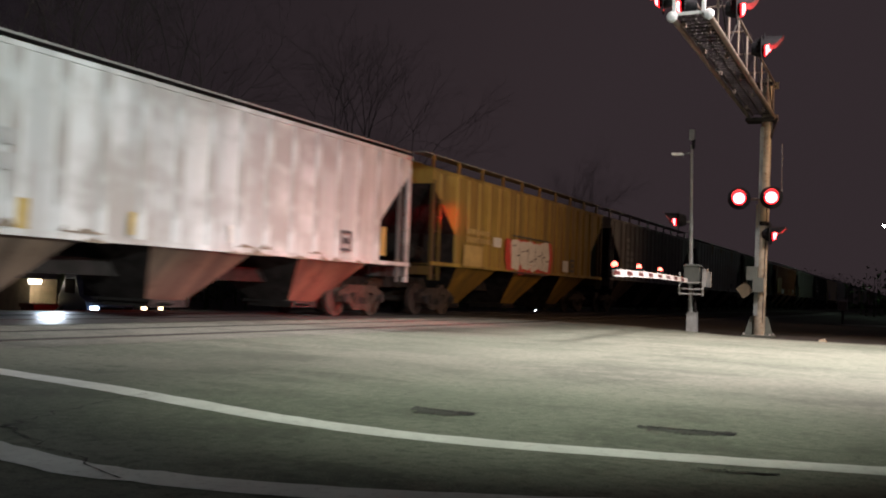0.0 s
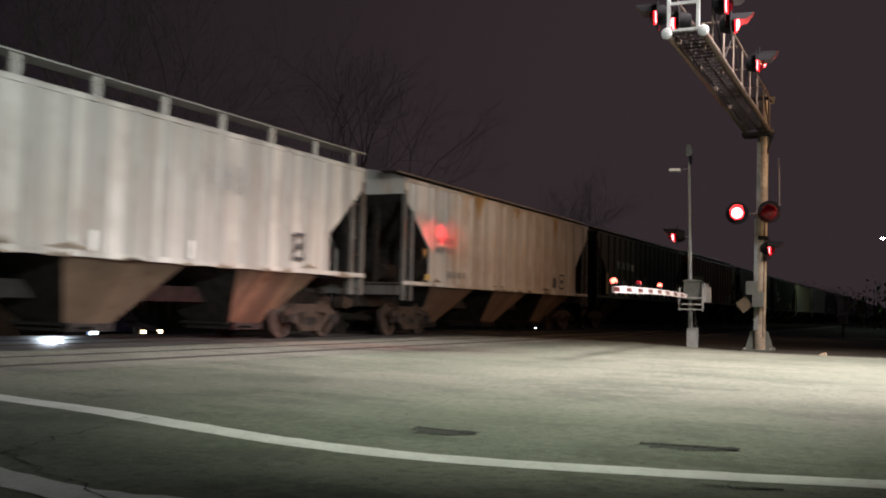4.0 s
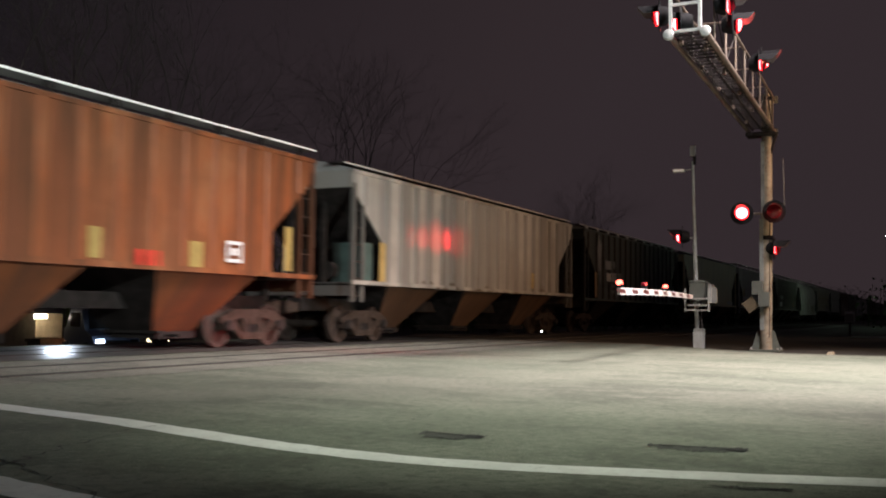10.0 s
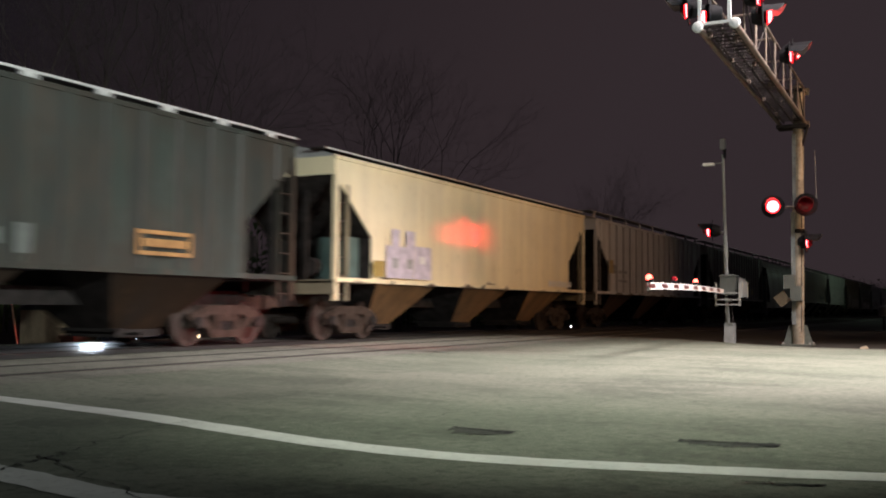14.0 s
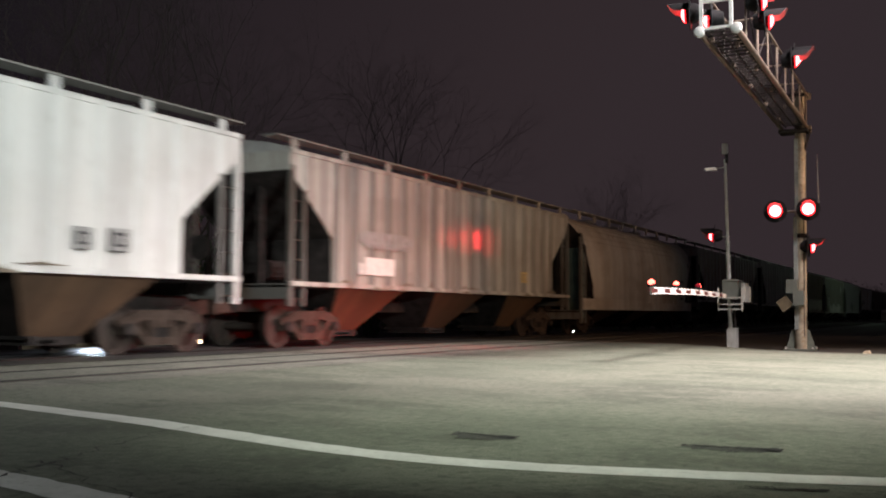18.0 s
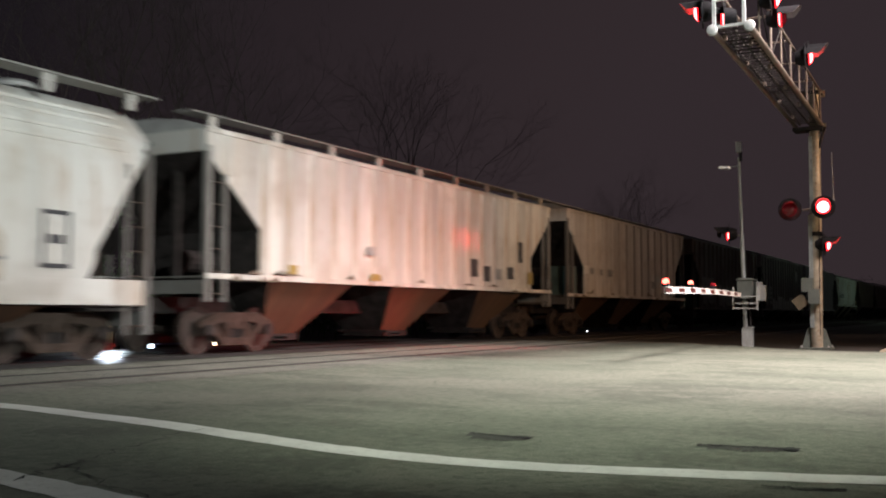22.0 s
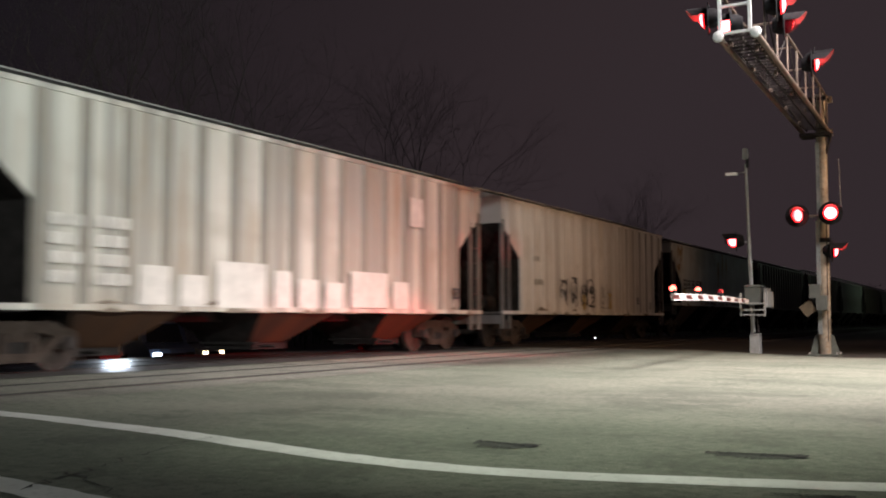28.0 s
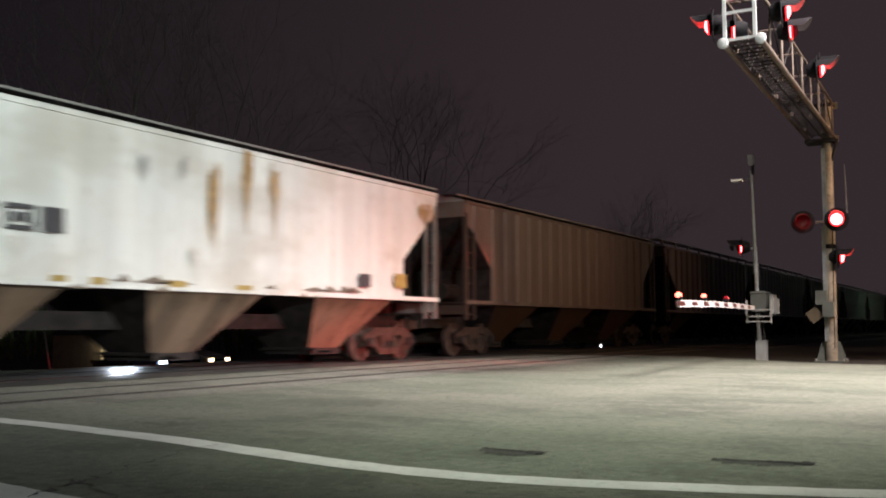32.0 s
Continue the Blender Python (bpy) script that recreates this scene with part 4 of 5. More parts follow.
# letter: where its front end stands at the start, length, side height, sill height, ribs, paint, stain, streaks, wash, roofwalk, label
CARS = [
    ("A", 7.26, 16.74, 4.33, 1.42, 15, (0.54, 0.56, 0.555), (0.25, 0.20, 0.155), 0.38, (0.42, 0.40, 0.365), "thin", "white covered hopper car with brown grime stains"),
    ("B", 25.36, 16.50, 4.20, 1.52, 17, (0.39, 0.275, 0.052), (0.19, 0.085, 0.022), 0.60, (0.38, 0.275, 0.09), "open", "yellow covered hopper car with white sprayed graffiti"),
    ("C", 43.17, 16.13, 4.2, 1.56, 17, (0.52, 0.51, 0.47), (0.18, 0.115, 0.075), 0.3, (0.42, 0.38, 0.33), "open", "pale grey covered hopper car, weathered"),
    ("D", 61.39, 16.21, 4.27, 1.46, 15, (0.62, 0.63, 0.62), (0.32, 0.17, 0.04), 0.42, (0.5, 0.47, 0.42), "thin", "white covered hopper car with rust runs"),
    ("E", 78.98, 16.41, 4.24, 1.47, 15, (0.024, 0.044, 0.033), (0.055, 0.034, 0.022), 0.75, (0.08, 0.085, 0.066), "thin", "dark green covered hopper car with faded lettering"),
    ("F", 97.05, 16.43, 4.22, 1.56, 16, (0.27, 0.085, 0.03), (0.075, 0.036, 0.018), 0.62, (0.33, 0.17, 0.085), "white", "rust-orange covered hopper car with a cream panel"),
    ("G", 115.16, 16.49, 4.24, 1.51, 17, (0.54, 0.53, 0.49), (0.24, 0.19, 0.14), 0.3, (0.4, 0.38, 0.34), "thin", "pale ribbed covered hopper car"),
    ("H", 133.19, 16.57, 4.24, 1.4, 16, (0.036, 0.050, 0.042), (0.07, 0.052, 0.04), 0.52, (0.10, 0.12, 0.11), "thin", "grimy dark grey covered hopper car with white squares"),
    ("I", 151.28, 16.6, 4.22, 1.42, 0, (0.84, 0.75, 0.5), (0.46, 0.34, 0.16), 0.08, (0.85, 0.79, 0.6), "thin", "cream yellow covered hopper car with lilac graffiti"),
    ("J", 169.15, 16.89, 4.25, 1.43, 16, (0.67, 0.67, 0.65), (0.40, 0.34, 0.26), 0.14, (0.70, 0.68, 0.64), "rail", "clean white ribbed covered hopper car"),
    ("K", 187.67, 16.45, 4.22, 1.4, 18, (0.44, 0.44, 0.40), (0.12, 0.08, 0.055), 0.48, (0.4, 0.36, 0.32), "rail", "grey ribbed covered hopper car with white panels"),
    ("L", 205.41, 16.24, 4.25, 0.92, 0, (0.6, 0.6, 0.57), (0.28, 0.165, 0.075), 0.34, (0.5, 0.47, 0.42), "open", "white round-sided covered hopper car, stained"),
    ("M", 223.01, 16.50, 4.24, 1.50, 17, (0.72, 0.71, 0.66), (0.36, 0.235, 0.13), 0.42, (0.62, 0.57, 0.48), "rail", "off-white ribbed covered hopper car with black squares"),
    ("N", 241.03, 14.9, 4.38, 1.44, 13, (0.68, 0.67, 0.64), (0.26, 0.18, 0.11), 0.26, (0.6, 0.56, 0.48), "low", "short white ribbed covered hopper car"),
    ("O", 257.54, 15.36, 4.4, 1.04, 15, (0.35, 0.27, 0.205), (0.13, 0.062, 0.034), 0.68, (0.47, 0.39, 0.31), "low", "tan weathered covered hopper car with pale graffiti"),
    ("P", 274.15, 16.2, 4.44, 1.04, 16, (0.53, 0.515, 0.455), (0.27, 0.18, 0.10), 0.4, (0.5, 0.47, 0.4), "low", "grey tan covered hopper car with repainted patches"),
    ("Q", 291.74, 16.00, 4.41, 1.05, 17, (0.66, 0.66, 0.65), (0.40, 0.35, 0.29), 0.18, (0.58, 0.57, 0.55), "low", "white ribbed covered hopper car with black graffiti"),
    ("R", 309.12, 16.61, 4.22, 1.52, 0, (0.66, 0.69, 0.66), (0.40, 0.29, 0.16), 0.18, (0.7, 0.68, 0.63), "thin", "white smooth-sided covered hopper car with rust streaks"),
    ("S", 327.27, 16.7, 4.22, 1.5, 17, (0.13, 0.095, 0.078), (0.11, 0.065, 0.05), 0.55, (0.2, 0.165, 0.14), "thin", "brown weathered covered hopper car"),
    ("T", 345.40, 16.60, 4.24, 1.48, 16, (0.20, 0.13, 0.11), (0.10, 0.06, 0.05), 0.45, (0.26, 0.20, 0.17), "rail", "dark brown covered hopper car"),
    ("U", 363.40, 16.60, 4.24, 1.48, 16, (0.40, 0.39, 0.36), (0.18, 0.12, 0.08), 0.40, (0.40, 0.38, 0.34), "rail", "grey covered hopper car"),
    ("V", 381.40, 16.60, 4.24, 1.48, 15, (0.22, 0.17, 0.13), (0.10, 0.06, 0.05), 0.45, (0.28, 0.24, 0.20), "solid", "brown covered hopper car"),
    ("W", 399.40, 16.60, 4.24, 1.48, 16, (0.34, 0.35, 0.32), (0.18, 0.12, 0.08), 0.40, (0.36, 0.36, 0.32), "rail", "greenish grey covered hopper car"),
    ("X", 417.40, 16.60, 4.24, 1.48, 16, (0.42, 0.40, 0.36), (0.18, 0.12, 0.08), 0.40, (0.40, 0.38, 0.34), "rail", "pale grey covered hopper car"),
    ("Y", 435.40, 16.60, 4.24, 1.48, 15, (0.20, 0.15, 0.12), (0.10, 0.06, 0.05), 0.45, (0.26, 0.22, 0.18), "solid", "dark brown covered hopper car"),
]
TRAVEL = [0.0, 9.15, 18.63, 28.17, 37.66, 47.1, 56.51, 65.92, 75.36, 84.83, 94.33, 103.85, 113.38, 122.92, 132.45, 141.98, 151.51, 161.05, 170.61, 180.19, 189.78, 199.37, 208.95, 218.48, 227.95, 237.35, 246.7, 256.01, 265.35, 274.76, 284.29, 293.92, 303.48]
WHEEL_R = 0.457
HALF = 1.60


def box_mesh(name, material, *b):
    return Geo().box(*b).mesh(name, material)


def rib_mesh(paint, z0, z1):
    """A pressed outside post, wider at its foot."""
    w = ((-0.13, 0.0), (-0.075, -0.058), (0.075, -0.058), (0.13, 0.0))
    return Geo().hull([(x, y, z0) for x, y in w], [(x, y, z1) for x, y in w]).mesh("rib", paint)


def wheelset_mesh():
    g = Geo().tube((0, -0.98, 0), (0, 0.98, 0), 0.085, None, 10)
    for s in (-1, 1):
        y = s * 0.755
        g.turned([(0.10, y - 0.09), (0.13, y - 0.07), (0.36, y - 0.035), (0.385, y - 0.065), (WHEEL_R, y - 0.065), (WHEEL_R - 0.006, y + 0.06), (0.385, y + 0.065), (0.36, y + 0.03), (0.16, y + 0.05), (0.12, y + 0.10)], 28, "y")
        for i in range(4):
            a = math.pi / 2 * i
            g.box(0.24 * math.cos(a) - 0.035, 0.24 * math.cos(a) + 0.035, y - 0.05, y + 0.055, 0.24 * math.sin(a) - 0.035, 0.24 * math.sin(a) + 0.035)
    return g.mesh("wheelset", M_WHEEL, True)


def side_frame_mesh(y):
    """A cast bogie side frame with its two windows."""
    g = Geo()
    w = 0.075
    top = [(-1.10, 0.62), (-1.10, 0.50), (-0.72, 0.52), (-0.45, 0.62), (0.45, 0.62), (0.72, 0.52), (1.10, 0.50), (1.10, 0.62), (0.62, 0.80), (-0.62, 0.80)]
    g.prism(top[::-1], y - w, y + w)
    for s in (-1, 1):
        g.prism([(s * 0.62, 0.56), (s * 0.78, 0.50), (s * 0.42, 0.16), (s * 0.26, 0.16)][::s], y - w, y + w)
        g.prism([(s * 0.24, 0.64), (s * 0.36, 0.64), (s * 0.34, 0.24), (s * 0.22, 0.24)][::s], y - w, y + w)
        g.box(s * 0.89 - 0.13, s * 0.89 + 0.13, y - 0.10, y + 0.10, 0.36, 0.56)
    g.prism([(-0.44, 0.16), (0.44, 0.16), (0.40, 0.30), (-0.40, 0.30)], y - w - 0.02, y + w + 0.02)
    return g.mesh("side_frame", M_TRUCK)


def springs_mesh(y):
    g = Geo()
    for x in (-0.14, 0.0, 0.14):
        g.tube((x, y, 0.30), (x, y, 0.50), 0.06, None, 8)
    return g.mesh("spring_nest", M_DARKSTEEL)


MESH = {
    "wheelset": wheelset_mesh(), "frame-": side_frame_mesh(-0.98), "frame+": side_frame_mesh(0.98), "spring-": springs_mesh(-0.98), "spring+": springs_mesh(0.98),
    "bolster": Geo().box(-0.20, 0.20, -1.05, 1.05, 0.48, 0.72).mesh("bolster", M_TRUCK),
    "cap": Geo().turned([(0.115, -0.06), (0.115, 0.02), (0.07, 0.05), (0.03, 0.05)], 12, "y").mesh("bearing_cap", M_DARKSTEEL),
    "coupler": Geo().box(-0.62, 0.0, -0.10, 0.10, 0.76, 0.98).box(-0.72, -0.5, -0.17, 0.14, 0.72, 1.02).mesh("coupler", M_TRUCK),
    "brakewheel": Geo().turned([(0.28, -0.02), (0.28, 0.02), (0.24, 0.02), (0.24, -0.02)], 18, "x").box(-0.015, 0.015, -0.25, 0.25, -0.02, 0.02).box(-0.015, 0.015, -0.02, 0.02, -0.25, 0.25).mesh("brake_wheel", M_DARKSTEEL),
    "rung": Geo().tube((-0.22, 0, 0), (0.22, 0, 0), 0.016, None, 5).mesh("rung", M_TRUCK),
    "hatch": Geo().turned([(0.36, 0.0), (0.36, 0.08), (0.30, 0.13), (0.08, 0.15)], 16).mesh("roof_hatch", M_GREY, True),
    "gate": Geo().box(-0.55, 0.55, -0.62, 0.62, 0.20, 0.34).tube((-0.3, -1.0, 0.27), (-0.3, 1.0, 0.27), 0.035, None, 6).box(-0.62, -0.5, -0.75, 0.75, 0.30, 0.36).mesh("outlet_gate", M_DARKSTEEL),
    "hose": Geo().tube((0, 0.35, 0.9), (-0.30, 0.38, 0.45), 0.03, None, 6).mesh("air_hose", M_RUBBER),
}


def graffiti(x0, x1, z0, z1, seed, solidness):
    """Swollen sprayed letter shapes in a row."""
    letters = []
    r = random.Random(seed)
    n = max(1, round((x1 - x0) / max(0.35, (z1 - z0) * 0.72)))
    w = (x1 - x0) / n
    for i in range(n):
        g = Geo()
        letters.append(g)
        cx = x0 + w * (i + 0.5)
        cz, hh, ww = (z0 + z1) / 2, (z1 - z0) / 2 * r.uniform(0.85, 1.0), w * (0.54 if seed % 2 or z1 - z0 > 1.2 else 0.46)
        if solidness > 0.5:
            pts = []
            for k in range(14):
                a = 2 * math.pi * k / 14
                q = 1 + 0.16 * r.uniform(-1, 1)
                ca, sa = math.cos(a), math.sin(a)
                pts.append((cx + ww * q * math.copysign(abs(ca) ** 0.55, ca), cz + hh * q * math.copysign(abs(sa) ** 0.55, sa) * 0.95))
            g.poly([(x, 0.0015 * i, z) for x, z in pts])
        else:
            # heavy block strokes, slanted and uneven
            th = ww * r.uniform(0.34, 0.46) * (1.0 if solidness > -0.5 else 0.55)
            if solidness < -0.5:
                for k in range(9):
                    a0, a1, rad = r.uniform(0, 6.28), r.uniform(1.4, 3.4), r.uniform(0.35, 0.95)
                    ox, oz = r.uniform(-0.3, 0.3) * ww, r.uniform(-0.35, 0.35) * hh
                    for j in range(8):
                        u, v = a0 + a1 * j / 8, a0 + a1 * (j + 1) / 8
                        g.poly([(cx + ox + ww * rr * math.cos(t), 0.0015 * k, cz + oz + hh * 0.7 * rr * math.sin(t)) for t, rr in ((u, rad), (v, rad), (v, rad - th / hh), (u, rad - th / hh))])
            bars = [((-1, -1), (-1, 1)), ((-0.8, 1), (0.8, 1)), ((-0.8, 0.05), (0.7, 0.05)), ((0.9, -1), (0.9, 1)), ((-0.8, -1), (0.8, -1)), ((-0.9, 0.9), (0.9, -0.9))]
            for k in r.sample(range(5), r.choice((3, 3, 4)) if solidness > -0.5 else 2):
                (u0, v0), (u1, v1) = bars[k]
                p = Vector((cx + ww * 0.8 * u0 + r.uniform(-0.04, 0.04), cz + hh * 0.88 * v0))
                q = Vector((cx + ww * 0.8 * u1 + r.uniform(-0.04, 0.04), cz + hh * 0.88 * v1 + r.uniform(-0.05, 0.05)))
                d = (q - p).normalized()
                s = Vector((-d.y, d.x)) * th / 2
                c4 = [p - d * th * 0.4 - s, q + d * th * 0.4 - s * r.uniform(0.7, 1.2), q + d * th * 0.4 + s, p - d * th * 0.4 + s * r.uniform(0.7, 1.2)]
                g.poly([(c.x, 0.0015 * k, c.y) for c in c4])
    return letters


def smudges(x0, x1, z0, z1, seed):
    """Rough-edged dirty patches."""
    r = random.Random(seed + 40)
    out = []
    for k in range(max(5, int((x1 - x0) * 9))):
        cx, cz = r.uniform(x0, x1), r.uniform(z0, z1)
        w, h = r.uniform(0.12, 0.30), r.uniform(0.10, 0.26)
        g = Geo()
        g.poly([(cx + w * r.uniform(0.55, 1) * math.cos(a), 0.001 * k, cz + h * r.uniform(0.55, 1) * math.sin(a)) for a in [6.283 * j / 11 for j in range(11)]])
        out.append(g)
    return out


def grime_mesh(seed):
    """A ragged splash of brake grime, rising from its lower edge."""
    r = random.Random(seed)
    g, n = Geo(), 9
    w = r.uniform(0.10, 0.42)
    top = [(-w + 2 * w * j / n, r.uniform(0.02, 0.15) * math.sin(math.pi * (j + 0.4) / (n + 0.8))) for j in range(n + 1)]
    for (x0, z0), (x1, z1) in zip(top, top[1:]):
        g.poly([(x0, 0, 0), (x1, 0, 0), (x1, 0, z1), (x0, 0, z0)])
    return g.mesh("grime_splash", M_GRIME)


GRIME = [grime_mesh(k) for k in range(8)]


def decal(car, spec, y, i):
    x0, x1, z0, z1, colour, kind = spec
    m = STENCILS[colour]
    g = Geo()
    name, off = "marking", 0.0
    r = random.Random(i * 31 + int(x0 * 100))
    if kind in ("panel", "grafback"):
        if kind == "grafback":
            name, off = "graffiti_outline", 0.004
            g = graffiti(x0, x1, z0 - 0.06, z1 + 0.06, i + 3, 1.0)
        else:
            name = "reflector" if colour == "yellowtape" else "marking_panel"
            e = 0.02
            g.poly([(x0 + r.uniform(-e, e), 0, z0), (x1 + r.uniform(-e, e), 0, z0), (x1 + r.uniform(-e, e), 0, z1), (x0 + r.uniform(-e, e), 0, z1)])
    elif kind == "box":
        name = "data_box"
        t = min(0.07, (x1 - x0) * 0.16)
        for a, b, c, d in ((x0, x1, z1 - t, z1), (x0, x1, z0, z0 + t), (x0, x0 + t, z0 + t, z1 - t), (x1 - t, x1, z0 + t, z1 - t), (x0 + 2 * t, x1 - 2 * t, (z0 + z1) / 2 - t, (z0 + z1) / 2 + t)):
            g.poly([(a, 0, c), (b, 0, c), (b, 0, d), (a, 0, d)])
    elif kind == "bars":
        name, g = "lettering", []
        rows_n = max(1, round((z1 - z0) / 0.30))
        for k in range(rows_n):
            zb = z0 + (z1 - z0) * k / rows_n
            zt = zb + (z1 - z0) / rows_n * 0.62
            x = x0
            while x < x1 - 0.05:
                w = min(r.uniform(0.14, 0.30), x1 - x)
                bar = Geo()
                bar.poly([(x, 0, zb), (x + w, 0, zb), (x + w, 0, zt), (x, 0, zt)])
                g.append(bar)
                x += w + r.uniform(0.05, 0.10)
    elif kind == "graf":
        name, off = "graffiti", 0.008
        g = smudges(x0, x1, z0, z1, i) if colour in ("greydim", "soot", "dim", "rustspot", "pale") else graffiti(x0, x1, z0, z1, i + 1, 1.0 if colour in ("whitestencil", "lilac", "tan") else -1.0 if colour in ("blackstencil", "grey") else 0.0)
        if colour in ("whitestencil", "tan"):
            h = Geo()
            for k in range(9):
                a = x0 + (x1 - x0) * (k + 0.5) / 9
                zz = z0 + (z1 - z0) * r.uniform(0.3, 0.7)
                h.poly([(a - 0.16, 0, zz), (a + 0.16, 0, zz + 0.05), (a + 0.15, 0, zz + 0.09), (a - 0.16, 0, zz + 0.04)])
            for k in range(1, 5):
                a = x0 + (x1 - x0) * k / 5 + r.uniform(-0.06, 0.06)
                h.poly([(a - 0.012, 0, z0 + 0.25), (a + 0.012, 0, z0 + 0.25), (a + 0.03, 0, z1 - 0.35), (a - 0.005, 0, z1 - 0.3)])
            for k in range(2 if colour == "whitestencil" else 0):
                zz = (z0 - 0.02, z1 - 0.03)[k]
                h.poly([(x0, 0, zz), (x1, 0, zz - 0.02), (x1, 0, zz + 0.03), (x0, 0, zz + 0.05)])
            part("graffiti_detail", h, M_BLACKSTENCIL, car, at=(0, y - 0.034, 0))
    elif kind == "streak":
        name = "rust_streak"
        n = max(3, round((x1 - x0) / 0.05))
        for k in range(n):
            c = x0 + (x1 - x0) * (k + 0.5) / n
            reach = (z1 - z0) * r.uniform(0.25, 1.0) * (1 - 0.5 * abs(2 * (k + 0.5) / n - 1))
            w, drop = r.uniform(0.012, 0.034), r.uniform(0, 0.25) * (z1 - z0)
            g.poly([(c - w, 0, z1 - drop), (c - w * 0.9, 0, z1 - drop - 0.5 * reach), (c - w * 0.25, 0, z1 - drop - reach), (c + w * 0.25, 0, z1 - drop - reach), (c + w, 0, z1 - drop - 0.5 * reach), (c + w * 0.8, 0, z1 - drop)])
    pieces = g if isinstance(g, list) else [g]
    if name == "graffiti" and colour in ("blackstencil", "grey"):
        # thin sprayed lines: one piece a stroke
        strokes = []
        for letter in pieces:
            arcs = len(letter.f) // 8 * 8
            for run in [letter.f[k:k + 8] for k in range(0, arcs, 8)] + [[f] for f in letter.f[arcs:]]:
                stroke = Geo()
                for f in run:
                    stroke.poly([letter.v[k] for k in f])
                strokes.append(stroke)
        name, pieces = "graffiti_stroke", strokes
    for piece in pieces:
        part(name, piece, m, car, at=(0, y - off, 0))


def hopper_car(spec):
    key, x0, L, H, sill, ribs, base, stain, amount, fade, walkway, label = spec
    car = thing("hopper_car", label, "freight car", (x0, MAIN_Y, RAIL_TOP), 0, "cars of the freight train")
    paint = car_paint("car_paint_" + key.lower(), base, stain, amount, fade, {"A": 1.0, "D": 0.7, "R": 0.6, "O": 0.8, "L": 0.7, "E": 0.9, "M": 0.6, "H": 0.8, "I": 0.15, "J": 0.25}.get(key, 0.5), bands={"I": 0.2, "J": 0.5, "R": 0.4, "L": 0.55}.get(key, 0.85))
    # the side paint at 0.38 strength with heavier stain, mostly for end parts
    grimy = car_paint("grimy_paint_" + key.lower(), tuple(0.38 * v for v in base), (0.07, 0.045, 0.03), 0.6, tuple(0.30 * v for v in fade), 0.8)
    tall, rounded = sill < 1.2, key == "L"
    inset, mid = (1.30, 2.66) if tall else (1.62, 2.44)
    shoulder = H - (0.75 if tall else 0.42)
    if rounded:
        # barrel-shaped body in a run of cross-sections
        g = Geo()
        sect = [(1.50, 0.95), (1.58, 1.25), (1.60, 1.8), (1.60, 2.4), (1.58, 2.9), (1.52, 3.3), (1.42, 3.65), (1.26, 3.95), (1.02, 4.20), (0.70, 4.38), (0.35, 4.46)]
        ring = [(-y, z) for y, z in sect] + [(y, z) for y, z in reversed(sect)]
        ends = [(0.0, 3.75), (0.25, 3.35), (0.60, 2.85), (0.95, 2.25), (1.25, 1.60), (1.45, 0.95)]
        stations = ends + [(L - x, z) for x, z in reversed(ends)]
        for x, low in stations:
            g.v += [(x, y, max(low, z)) for y, z in ring]
        n = len(ring)
        for s in range(len(stations) - 1):
            for i in range(n):
                j = (i + 1) % n
                g.f.append((s * n + i, (s + 1) * n + i, (s + 1) * n + j, s * n + j))
        g.f.append(tuple(range(n)))
        g.f.append(tuple((len(stations) - 1) * n + i for i in reversed(range(n))))
        me = g.mesh("body", paint, True)
        # the barrel's end faces are darkened for grime and for their shade
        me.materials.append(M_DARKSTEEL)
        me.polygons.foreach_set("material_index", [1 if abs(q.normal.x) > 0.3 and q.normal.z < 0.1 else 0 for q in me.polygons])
        part("body", me, paint, car)
        for y, z in ((1.458, 3.52), (1.39, 3.72), (1.27, 3.94), (1.11, 4.12)):
            for s in (-1, 1):
                part("roof_seam", Geo().box(0.5, L - 0.5, s * y - 0.025, s * y + 0.025, z - 0.018, z + 0.03), paint, car)
        part("side_sill", Geo().box(0.2, L - 0.2, -1.60, -1.50, 0.92, 1.34), paint, car)
        part("side_sill", Geo().box(0.2, L - 0.2, 1.50, 1.60, 0.92, 1.34), paint, car)
    else:
        outline = [(0, H), (0, shoulder), (inset, mid), (inset, sill), (L - inset, sill), (L - inset, mid), (L, shoulder), (L, H)]
        part("body", Geo().prism(outline, -HALF + 0.06, HALF - 0.06), paint, car)
        for s in (-1, 1):
            part("top_chord", Geo().box(0, L, s * (HALF - 0.025) - 0.05 * (s > 0), s * (HALF - 0.025) + 0.05 * (s < 0), H - 0.07, H + 0.02), paint, car)
            part("side_sill", Geo().box(0.0, L, s * HALF - 0.06 * (s > 0), s * HALF + 0.06 * (s < 0), sill - 0.07, sill + 0.03), paint, car)
        if ribs:
            # on these cars the ribs take the side paint at 0.62 strength
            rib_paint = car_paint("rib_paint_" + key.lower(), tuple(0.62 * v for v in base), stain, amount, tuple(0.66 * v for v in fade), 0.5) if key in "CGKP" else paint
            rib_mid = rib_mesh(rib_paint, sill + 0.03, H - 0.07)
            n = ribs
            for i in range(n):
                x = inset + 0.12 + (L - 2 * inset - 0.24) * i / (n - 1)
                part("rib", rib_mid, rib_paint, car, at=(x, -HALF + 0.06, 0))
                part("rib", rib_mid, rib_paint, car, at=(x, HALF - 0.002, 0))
            for x in (inset * 0.35, L - inset * 0.35):
                z = shoulder - (shoulder - mid) * 0.30
                part("rib", rib_mesh(paint, z, H - 0.10), paint, car, at=(x, -HALF + 0.06, 0))
        # roof, slightly arched
        g = Geo()
        prof = [(-HALF + 0.02, H), (-0.95, H + 0.20), (-0.35, H + 0.29), (0.35, H + 0.29), (0.95, H + 0.20), (HALF - 0.02, H)]
